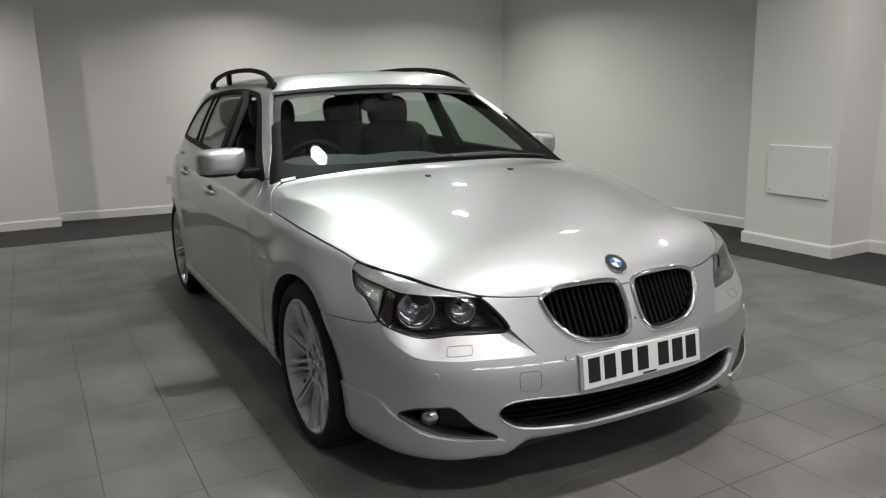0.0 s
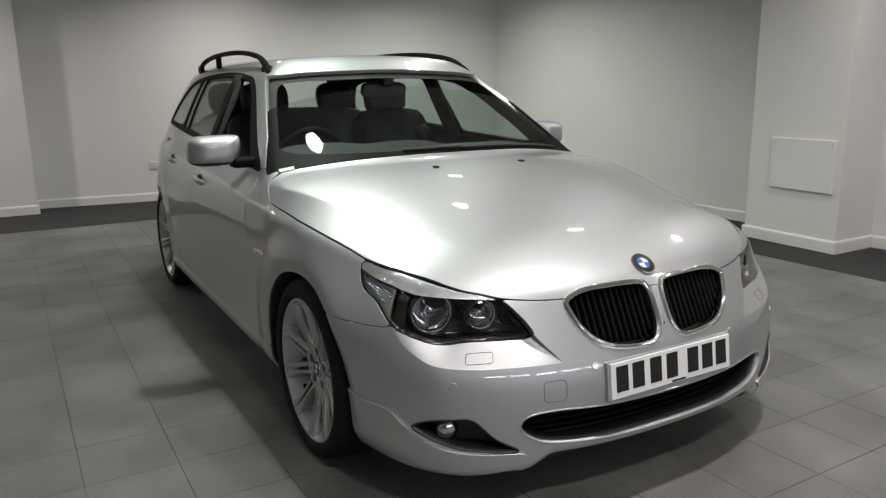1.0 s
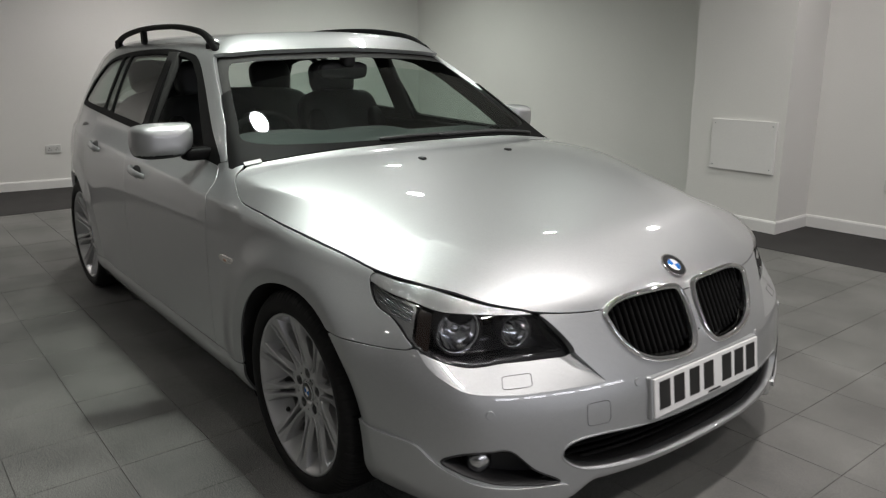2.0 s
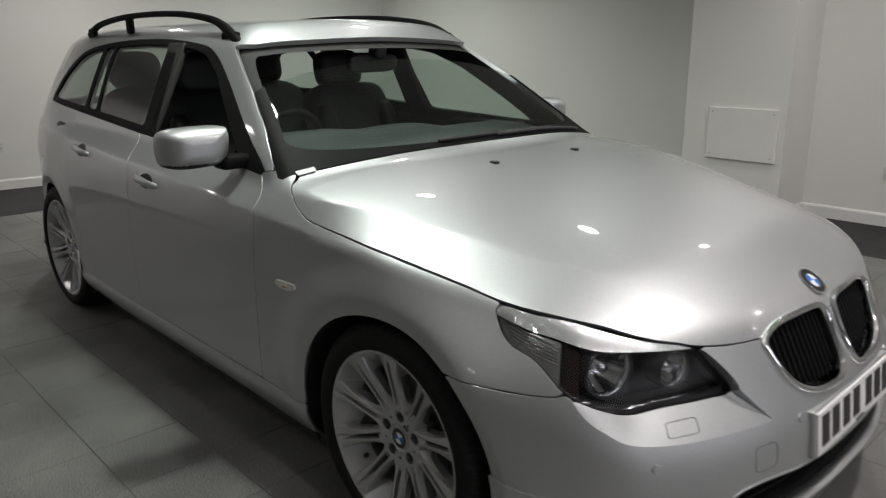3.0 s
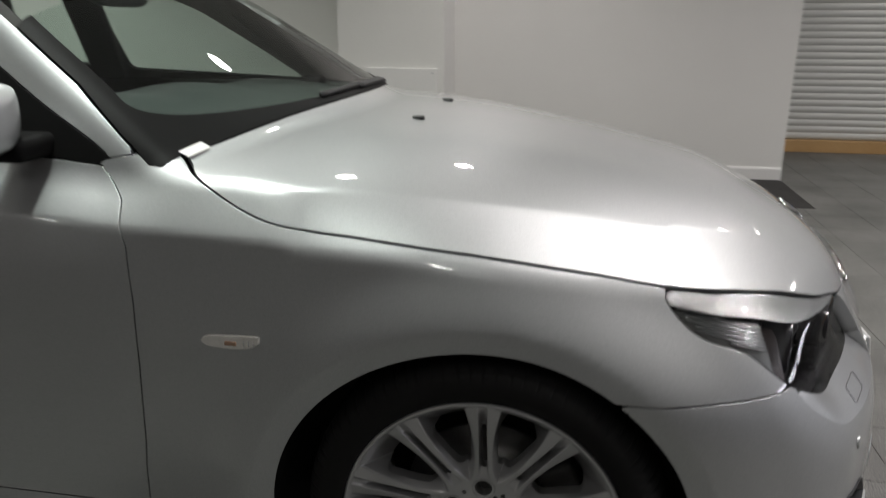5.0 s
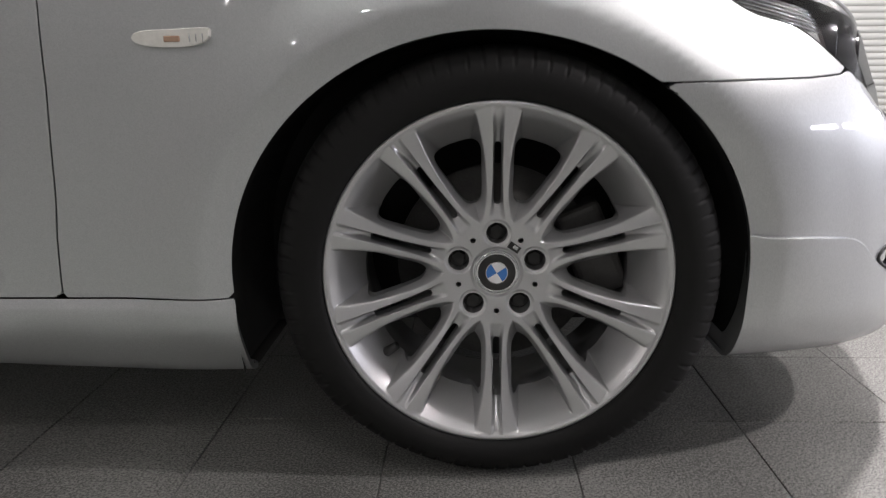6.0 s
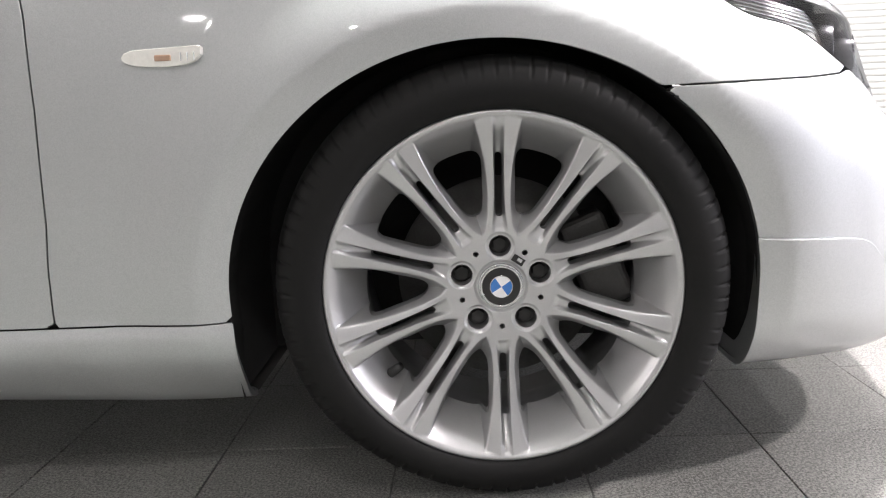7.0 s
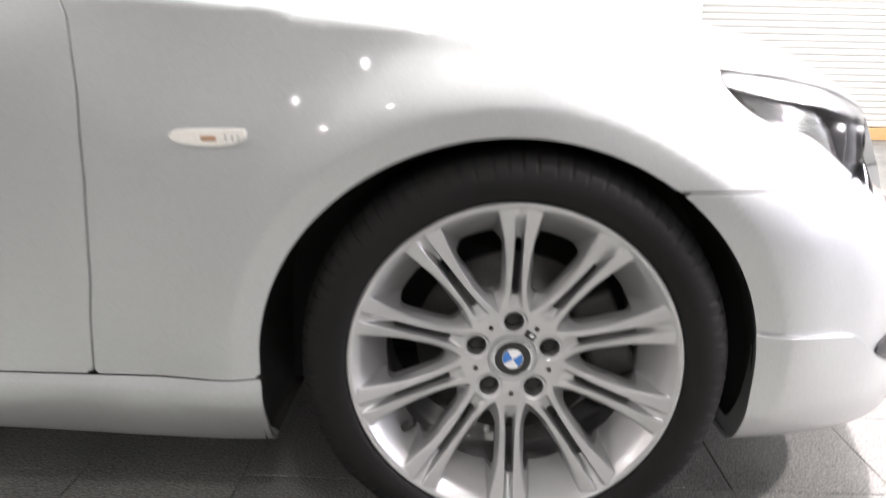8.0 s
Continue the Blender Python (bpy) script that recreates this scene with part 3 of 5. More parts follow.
FOG = smooth_loop([(0.795, 0.326), (0.760, 0.349), (0.700, 0.356), (0.655, 0.352), (0.600, 0.295), (0.535, 0.250), (0.664, 0.260), (0.723, 0.278), (0.768, 0.300)], 6)
def mirrored(points):
    return points + [(-a, b) for a, b in points[::-1] if abs(a) > 1e-6]


GLASS_FRONT = smooth_loop(mirrored([(0.0, 1.366), (0.37, 1.355), (0.53, 1.343), (0.608, 1.325), (0.684, 1.20), (0.740, 1.085), (0.780, 0.978), (0.785, 0.945), (0.60, 0.90), (0.3, 0.90), (0.0, 0.90)]), 5)
GLASS_CLEAR = smooth_loop(mirrored([(0.0, 1.356), (0.37, 1.346), (0.515, 1.335), (0.582, 1.315), (0.651, 1.19), (0.699, 1.085), (0.720, 1.045), (0.696, 1.026), (0.60, 1.017), (0.3, 1.018), (0.0, 1.020)]), 5)
SHELF_CREASE = smooth_loop([(math.radians(a) * 0.85, z) for a, z in ((52.9, 0.612), (50.6, 0.566), (48.2, 0.537), (45.0, 0.511), (39.3, 0.501), (32.5, 0.502), (23.8, 0.503))], 6, False)
DLO = smooth_loop([(-0.706, 0.953), (-0.876, 1.060), (-1.132, 1.217), (-1.358, 1.325), (-1.56, 1.358), (-1.965, 1.380), (-2.488, 1.367), (-2.85, 1.322),
                   (-3.05, 1.215), (-3.145, 1.078), (-3.04, 1.064), (-2.407, 1.040), (-1.747, 1.003), (-1.428, 0.990), (-0.906, 0.962)], 5)
def round_loop(points, r, per=5):
    """Straight edges with rounded corners."""
    p, out = np.array(points, float), []
    for i in range(len(p)):
        a, b, c = p[i - 1], p[i], p[(i + 1) % len(p)]
        la, lc = np.linalg.norm(a - b), np.linalg.norm(c - b)
        s, e = b + (a - b) * min(r / la, 0.5), b + (c - b) * min(r / lc, 0.5)
        t = np.linspace(0, 1, per)[:, None]
        out.append(s * (1 - t) ** 2 + 2 * b * t * (1 - t) + e * t * t)
    return np.concatenate(out)


PANES = {
    "front_window": [(-0.890, 0.986), (-1.05, 1.104), (-1.256, 1.246), (-1.42, 1.318), (-1.56, 1.340), (-1.700, 1.345), (-1.665, 1.18), (-1.640, 1.018), (-1.26, 1.002)],
    "rear_window": [(-1.79, 1.352), (-2.05, 1.358), (-2.385, 1.349), (-2.355, 1.25), (-2.285, 1.060), (-2.0, 1.045), (-1.715, 1.030), (-1.735, 1.16)],
    "fixed_window": [(-2.402, 1.348), (-2.520, 1.344), (-2.480, 1.22), (-2.440, 1.068), (-2.302, 1.061), (-2.372, 1.25)],
    "quarter_window": [(-2.545, 1.340), (-2.70, 1.330), (-2.86, 1.297), (-2.99, 1.21), (-3.090, 1.094), (-3.03, 1.088), (-2.460, 1.070), (-2.500, 1.2)],
}
PANES = {k: round_loop(p, 0.03) for k, p in PANES.items()}
HOOD_X = [-0.76, -0.608, -0.569, -0.485, -0.440, -0.381, -0.324, -0.229, -0.142, -0.008, 0.114, 0.20, 0.26, 0.30, 0.41, 0.513, 0.587, 0.652, 0.693, 0.723, 0.76]
HOOD_ZL = [0.948, 0.975, 0.950, 0.912, 0.890, 0.870, 0.860, 0.850, 0.8385, 0.820, 0.799, 0.784, 0.772, 0.766, 0.755, 0.736, 0.711, 0.687, 0.675, 0.669, 0.668]


def lamp_u(x, y):
    return np.arctan2(np.abs(y), x + 0.1) * 0.85


def in_lamp(x, y, z):
    return np.where((x > 0.2) & (np.abs(y) > 0.3), inside_poly(lamp_u(x, y), z, LAMP), -1.0)


SHELF = np.concatenate([SHELF_CREASE, [(math.radians(28.9) * 0.85, 0.585)], [(math.radians(40) * 0.85, 0.62), (math.radians(50) * 0.85, 0.63)]])


def in_shelf(x, y, z):
    u = lamp_u(x, y)
    return np.where((x > 0.2) & (np.abs(y) > 0.3), np.minimum(inside_poly(u, z, SHELF), -inside_poly(u, z, LAMP)), -1.0)


def sunk(u, z):
    """How far the lamp sits back behind the bumper skin; it is flush under the bonnet."""
    return 0.028 * (1 - ramp(u, 0.62, 0.80)) * ramp(u, 0.29, 0.35) * (1 - 0.85 * ramp(z, 0.635, 0.695))


def in_front(poly, both=True):
    return lambda x, y, z: np.where(x > 0.45, inside_poly(np.abs(y) if both else y, z, poly), -1.0)


in_kidney, in_intake, in_fog = in_front(KIDNEY), in_front(INTAKE, False), in_front(FOG)


def in_screen(x, y, z):
    # the screen ends where it turns into the windscreen pillar
    pillar = np.interp(z, [0.94, 0.987, 1.082, 1.201, 1.316, 1.37], [-0.600, -0.660, -0.776, -0.953, -1.150, -1.245])
    return np.where(x > -1.7, np.minimum.reduce([inside_poly(y, z, GLASS_FRONT), cowl_x(y) - 0.004 - x, (x - pillar) * 0.5]), -1.0)


def in_dlo(x, y, z):
    return np.where(np.abs(y) > 0.4, inside_poly(x, z, DLO), -1.0)


def in_back(x, y, z):
    return np.where(x < -3.2, np.minimum(0.60 - np.abs(y), np.minimum(z - 1.04, 1.36 - z)), -1.0)


def off_arch(x, y, z):
    return np.where(np.abs(y) > 0.45, arch_d(x, z), 1.0)


def line(xs, ys):
    xs, ys = np.array(xs), np.array(ys)
    o = np.argsort(xs)
    return lambda q: np.interp(q, xs[o], ys[o])


hood_xs = np.linspace(-0.76, 0.76, 305)
hood_zs = np.convolve(np.pad(np.interp(hood_xs, HOOD_X, HOOD_ZL), 9, "edge"), np.hanning(21)[1:-1] / np.hanning(21).sum(), "valid")
hood_line = line(hood_xs, hood_zs)
bumper_line = line([-0.3, 0.0, 0.06, 0.243, 0.44, 0.495, 0.518, 0.534], [0.0, 0.0, 0.594, 0.597, 0.601, 0.605, 0.614, 1.2])
door_front = line([0.15, 0.31, 0.38, 0.44, 0.60, 0.72, 0.82, 0.893, 0.947, 1.0], [-0.652, -0.649, -0.644, -0.636, -0.626, -0.624, -0.633, -0.660, -0.723, -0.79])
door_mid = line([0.2, 0.57, 0.70, 0.78, 0.90, 0.99, 1.05], [-1.635, -1.635, -1.622, -1.615, -1.652, -1.73, -1.78])
door_rear = line([0.2, 0.55, 0.75, 0.86, 0.96, 1.02, 1.08], [-2.43, -2.42, -2.40, -2.408, -2.457, -2.56, -2.66])
belt_low = line([-3.4, -3.0, -2.4, -1.75, -1.43, -0.9, -0.72, -0.6], [1.09, 1.066, 1.038, 1.001, 0.988, 0.960, 0.946, 0.93])


def cowl_x(y):
    return -0.460 - 0.21 * y * y


def f_hood(x, y, z):
    return np.minimum.reduce([z - hood_line(x), x - cowl_x(y), -in_kidney(x, y, z), -in_lamp(x, y, z)])


def f_bumper(x, y, z):
    g = [bumper_line(x) - z, x - 0.1, hood_line(x) - z, -in_lamp(x, y, z), -in_shelf(x, y, z) + 0.0018, -in_kidney(x, y, z), -in_intake(x, y, z), -in_fog(x, y, z), off_arch(x, y, z)]
    return np.minimum.reduce(g)


def f_fender(x, y, z):
    return np.minimum.reduce([z - bumper_line(x), z - 0.2905 + 2 * np.maximum(x, 0), hood_line(x) - z, x - door_front(z), -in_lamp(x, y, z), off_arch(x, y, z)])


def f_door(ahead, behind):
    return lambda x, y, z: np.minimum.reduce([ahead(z) - x, x - behind(z), z - 0.2905, belt_low(x) - z, off_arch(x, y, z)])


f_door_f, f_door_r = f_door(door_front, door_mid), f_door(door_mid, door_rear)


def f_sill(x, y, z):
    return np.minimum.reduce([0.2898 - z, 0.1 - x, x + 2.75, off_arch(x, y, z), np.abs(y) - 0.80])


def f_under(x, y, z):
    return np.minimum.reduce([0.215 - z, 0.80 - np.abs(y), 0.30 - x, off_arch(x, y, z) - 0.004])


def f_cowl(x, y, z):
    return np.minimum.reduce([cowl_x(y) - x, x + 0.80, 0.757 - np.abs(y), -in_screen(x, y, z), z - 0.955, 1.03 - z])


def f_shell(x, y, z):
    g = [-f(x, y, z) for f in (f_hood, f_bumper, f_fender, f_door_f, f_door_r, f_sill, f_under, f_cowl, in_lamp, in_shelf, in_kidney, in_intake, in_fog, in_back)]
    g += [-in_screen(x, y, z) - 0.010, -in_dlo(x, y, z), off_arch(x, y, z)]
    return np.minimum.reduce(g)


def over(f, d):
    return lambda x, y, z: f(x, y, z) - d


def main_piece(mesh):
    """The largest connected piece of a mesh."""
    v, n, f = mesh
    tag = np.arange(len(v))
    while True:
        low = tag[f].min(1)
        new_tag = tag.copy()
        for k in range(3):
            np.minimum.at(new_tag, f[:, k], low)
        new_tag = new_tag[new_tag]
        if (new_tag == tag).all():
            break
        tag = new_tag
    keys, cnt = np.unique(tag[f[:, 0]], return_counts=True)
    return compact(v, n, f[tag[f[:, 0]] == keys[cnt.argmax()]])


def moved(mesh, d):
    v, n, f = mesh
    return v + n * d, n, f


def flipped(mesh):
    v, n, f = mesh
    s = np.array([1, -1, 1])
    return v * s, n * s, f[:, ::-1]


SKIN = make_skin(0.0085, 560, 170, 44)
COARSE = make_skin(0.02, 260, 60, 24)
RIGHT = clip(SKIN, lambda x, y, z: -y - 0.05)
FRONT = clip(SKIN, lambda x, y, z: x + 0.95)


def skin_front(y, z):
    y, z = np.broadcast_arrays(np.asarray(y, float), np.asarray(z, float))
    o = np.stack([0 * y + 0.2, y, z], -1).reshape(-1, 3)
    return skin_ray(o, np.array([[1.0, 0, 0]]) + 0 * o, 1.2)


def skin_side(x, z):
    x, z = np.broadcast_arrays(np.asarray(x, float), np.asarray(z, float))
    o = np.stack([x, 0 * x, z], -1).reshape(-1, 3)
    return skin_ray(o, np.array([[0.0, -1, 0]]) + 0 * o, 1.6)


def skin_top(x, y):
    x, y = np.broadcast_arrays(np.asarray(x, float), np.asarray(y, float))
    o = np.stack([x, y, 0 * x + 0.6], -1).reshape(-1, 3)
    return skin_ray(o, np.array([[0.0, 0, 1]]) + 0 * o, 1.6)


def sweep(pts, nrm, prof, closed=True, taper=None):
    """A profile (across, out) carried along a line that lies on a surface."""
    pts, nrm = np.asarray(pts, float), np.asarray(nrm, float)
    tan = np.roll(pts, -1, 0) - np.roll(pts, 1, 0)
    if not closed:
        tan[0], tan[-1] = pts[1] - pts[0], pts[-1] - pts[-2]
    tan /= np.linalg.norm(tan, axis=1, keepdims=True)
    nrm = nrm - tan * (nrm * tan).sum(1, keepdims=True)
    nrm /= np.linalg.norm(nrm, axis=1, keepdims=True)
    bi = np.cross(tan, nrm)
    m, k = len(pts), len(prof)
    sc = np.ones(m) if taper is None else np.asarray(taper)
    v = np.concatenate([pts[:, None] + (bi[:, None] * np.array([a for a, _ in prof])[None, :, None] + nrm[:, None] * np.array([b for _, b in prof])[None, :, None]) * sc[:, None, None]]).reshape(-1, 3)
    f = []
    for i in range(m if closed else m - 1):
        for j in range(k):
            a, b = i * k + j, i * k + (j + 1) % k
            c, d = ((i + 1) % m) * k + j, ((i + 1) % m) * k + (j + 1) % k
            f.append((a, b, d, c))
    if not closed:
        f += [tuple(range(k))[::-1], tuple((m - 1) * k + j for j in range(k))]
    return v, f


def ring(r, k=10, sx=1.0, sy=1.0):
    return [(r * sx * math.cos(2 * math.pi * i / k), r * sy * math.sin(2 * math.pi * i / k)) for i in range(k)]


def revolve(prof, seg=96, caps=False):
    """A profile of (radius, out) turned about the axle; out is -y."""
    k = len(prof)
    th = np.linspace(0, 2 * math.pi, seg, endpoint=False)
    v = np.array([(r * math.cos(t), -h, r * math.sin(t)) for t in th for r, h in prof])
    f = [(i * k + j, ((i + 1) % seg) * k + j, ((i + 1) % seg) * k + j + 1, i * k + j + 1) for i in range(seg) for j in range(k - 1)]
    return v, f


car = empty("estate_car", (0, 0, 0), "silver metallic estate car parked on a tiled showroom floor", "car")


def panel(name, mesh, mat, depth=0.009, parent=car, label="", mirror=False, out=0.0):
    m = moved(mesh, out) if out else mesh
    m = rim(m, depth) if depth else m
    obs = [mesh_ob(name, m[0], m[2], mat, parent, m[1], label)]
    if mirror:
        m = flipped(m)
        obs.append(mesh_ob(name, m[0], m[2], mat, parent, m[1], label))
    return obs


GAP = 0.0023
panel("bonnet", clip(FRONT, over(f_hood, GAP)), PAINT)
panel("front_bumper", clip(FRONT, over(f_bumper, GAP)), PAINT, 0.030)
panel("front_wing", clip(RIGHT, over(f_fender, GAP)), PAINT, 0.008, mirror=True)
panel("front_door", clip(RIGHT, over(f_door_f, GAP)), PAINT, mirror=True)
panel("rear_door", clip(RIGHT, over(f_door_r, GAP)), PAINT, mirror=True)
panel("side_sill", clip(RIGHT, over(f_sill, GAP * 0.6)), PAINT, 0.009, mirror=True)
panel("body_shell", clip(SKIN, over(f_shell, GAP)), PAINT, 0.02)
panel("underbody", clip(SKIN, f_under), LINER, 0)
def in_clear(x, y, z):
    return np.where(x > -1.7, inside_poly(y, z, GLASS_CLEAR), -1.0)


panel("windscreen_trim", main_piece(clip(clip(FRONT, lambda x, y, z: np.minimum(in_screen(x, y, z) + 0.009, cowl_x(y) - 0.003 - x)), lambda x, y, z: -in_clear(x, y, z))), BLACK_SATIN, 0.006, out=0.0015, label="black windscreen border")
panel("windscreen", clip(FRONT, over(in_clear, -0.002)), SCREEN, 0, out=-0.002, label="clear green-tinted windscreen")
panel("rear_screen", clip(SKIN, over(in_back, 0.002)), SIDE_GLASS, 0)


def f_frame(x, y, z):
    return np.minimum.reduce([in_dlo(x, y, z) - 0.0015] + [-inside_poly(x, z, p) for p in PANES.values()])


panel("window_frame", clip(RIGHT, f_frame), BLACK_SATIN, 0.018, mirror=True, label="gloss black window surround")
for name, poly in PANES.items():
    sheet = clip(RIGHT, lambda x, y, z: np.where(np.abs(y) > 0.4, inside_poly(x, z, poly), -1.0))
    if name == "front_window":
        # wound down on the camera's side, closed on the other
        panel(name, flipped(sheet), SIDE_GLASS, 0, out=-0.006)
    else:
        panel(name, sheet, SIDE_GLASS, 0, mirror=True, out=-0.006)


# the dark inner skin behind the gaps
def f_inner(x, y, z):
    g = [-in_lamp(x, y, z), -in_shelf(x, y, z), -in_kidney(x, y, z), -in_intake(x, y, z), -in_fog(x, y, z), -in_back(x, y, z), -in_clear(x, y, z), off_arch(x, y, z) - 0.02]
    g += [-inside_poly(x, z, p) + np.where(np.abs(y) > 0.4, 0, 5.0) for p in PANES.values()]
    return np.minimum.reduce(g)


panel("inner_shell", moved(clip(COARSE, f_inner), -0.026), LINER, 0, label="dark inner panels")

# ---------------------------------------------------------------- grilles
for side in (1, -1):
    yz = KIDNEY * np.array([side, 1])
    pts = skin_front(yz[:, 0], yz[:, 1])
    v, f = sweep(pts, skin_normal(pts), [(-0.009, -0.02), (-0.0095, 0.003), (-0.006, 0.009), (0.0, 0.011), (0.006, 0.008), (0.0095, 0.001), (0.0095, -0.03)])
    kid = mesh_ob("kidney_grille", v, f, CHROME, car, label="chrome-framed kidney grille with black slats")
    back = clip(FRONT, lambda x, y, z: np.minimum(in_kidney(x, y, z) + 0.004, y * side))
    back = moved(back, -0.065)
    mesh_ob("grille_back", back[0], back[2], LINER, kid, back[1])
    for i in range(13):
        y0 = 0.045 + i * 0.0225
        zs = np.linspace(0.5, 0.7, 120)
        ok = zs[inside_poly(0 * zs + y0, zs, KIDNEY) > 0.004]
        if len(ok) < 4:
            continue
        zz = np.linspace(ok[0], ok[-1], 8)
        p = skin_front(0 * zz + y0 * side, zz)
        v, f = sweep(p + np.array([-0.028, 0, 0]), [(1, 0, 0)] * 8, [(-0.0035, -0.02), (-0.004, 0.004), (-0.002, 0.008), (0.002, 0.008), (0.004, 0.004), (0.0035, -0.02)], False)
        mesh_ob("slat", v, f, BLACK_SATIN, kid)

pts = skin_front(INTAKE[:, 0], INTAKE[:, 1])
cup = clip(FRONT, over(in_intake, -0.004))
cup = moved(cup, -0.09)
intake = mesh_ob("lower_air_intake", cup[0], cup[2], BLACK_SATIN, car, cup[1], "black lower air intake")
v, f = sweep(pts, skin_normal(pts), [(-0.003, 0.002), (0.002, 0.002), (0.004, -0.032), (-0.004, -0.032)])
mesh_ob("intake_lip", v, f, PAINT, intake, label="silver lip round the intake")
v, f = sweep(pts, skin_normal(pts), [(-0.004, -0.031), (0.003, -0.031), (0.004, -0.09), (-0.002, -0.09)])
mesh_ob("intake_wall", v, f, BLACK_SATIN, intake)
for k in range(5):
    z0 = 0.268 + k * 0.020
    ys = np.linspace(-0.52, 0.52, 200)
    ok = ys[inside_poly(ys, 0 * ys + z0, INTAKE) > 0.003]
    yy = np.linspace(ok[0], ok[-1], 40)
    p = skin_front(yy, 0 * yy + z0) + np.array([-0.072, 0, 0])
    v, f = sweep(p, [(1, 0, 0)] * 40, [(-0.003, -0.012), (-0.003, 0.006), (0.003, 0.006), (0.003, -0.012)], False)
    mesh_ob("mesh_bar", v, f, BLACK_SATIN, intake)

for side in (1, -1):
    yz = FOG * np.array([side, 1])
    pts = skin_front(yz[:, 0], yz[:, 1])
    cup = moved(clip(FRONT, lambda x, y, z: np.minimum(in_fog(x, y, z) + 0.004, y * side)), -0.07)
    surround = mesh_ob("fog_lamp_recess", cup[0], cup[2], BLACK_TRIM, car, cup[1], "black recess round a fog lamp")
    v, f = sweep(pts, skin_normal(pts), [(-0.002, 0.003), (0.002, 0.003), (0.003, -0.07), (-0.002, -0.07)])
    mesh_ob("recess_wall", v, f, BLACK_TRIM, surround)
    c = Vector((0.640, side * 0.700, 0.313))
    turn = Matrix.Translation(c) @ Matrix.Rotation(radians(side * 18), 4, "Z") @ Matrix.Rotation(radians(90), 4, "Y")
    seg = 28
    prof = [(0.0, 0.020), (0.015, 0.018), (0.028, 0.011), (0.034, 0.0), (0.036, -0.03)]
    v = [turn @ Vector((r * math.cos(2 * math.pi * i / seg), r * math.sin(2 * math.pi * i / seg), h)) for i in range(seg) for r, h in prof]
    f = [(i * 5 + j, i * 5 + j + 1, ((i + 1) % seg) * 5 + j + 1, ((i + 1) % seg) * 5 + j) for i in range(seg) for j in range(4)]
    mesh_ob("fog_lamp", v, f, SATIN, surround, label="round fog lamp")


# ---------------------------------------------------------------- headlamps
def to_line(u, w, pts):
    best = np.full(u.shape, 1e9)
    for (x1, y1), (x2, y2) in zip(pts[:-1], pts[1:]):
        dx, dy = x2 - x1, y2 - y1
        t = np.clip(((u - x1) * dx + (w - y1) * dy) / (dx * dx + dy * dy), 0, 1)
        best = np.minimum(best, np.hypot(u - x1 - t * dx, w - y1 - t * dy))
    return best


def shelf_t(v):
    u, z = lamp_u(v[:, 0], v[:, 1]), v[:, 2]
    a, b = to_line(u, z, SHELF_CREASE), np.maximum(-inside_poly(u, z, LAMP), 0)
    return a / (a + b + 1e-6)


shelf = clip(FRONT, lambda x, y, z: np.minimum(in_shelf(x, y, z), -y))
v0, n0, f0 = shelf
v0 = v0 - n0 * (sunk(lamp_u(v0[:, 0], v0[:, 1]), v0[:, 2]) * shelf_t(v0))[:, None]
for s in (1, -1):
    mesh_ob("lamp_shelf", v0 * [1, s, 1], f0 if s > 0 else f0[:, ::-1], PAINT, car)


def disc_set(c, turn, prof, seg=40):
    m = Matrix.Translation(c) @ turn
    v = [m @ Vector((h, r * math.cos(2 * math.pi * i / seg), r * math.sin(2 * math.pi * i / seg))) for i in range(seg) for r, h in prof]
    k = len(prof)
    f = [(i * k + j, ((i + 1) % seg) * k + j, ((i + 1) % seg) * k + j + 1, i * k + j + 1) for i in range(seg) for j in range(k - 1)]
    return v, f


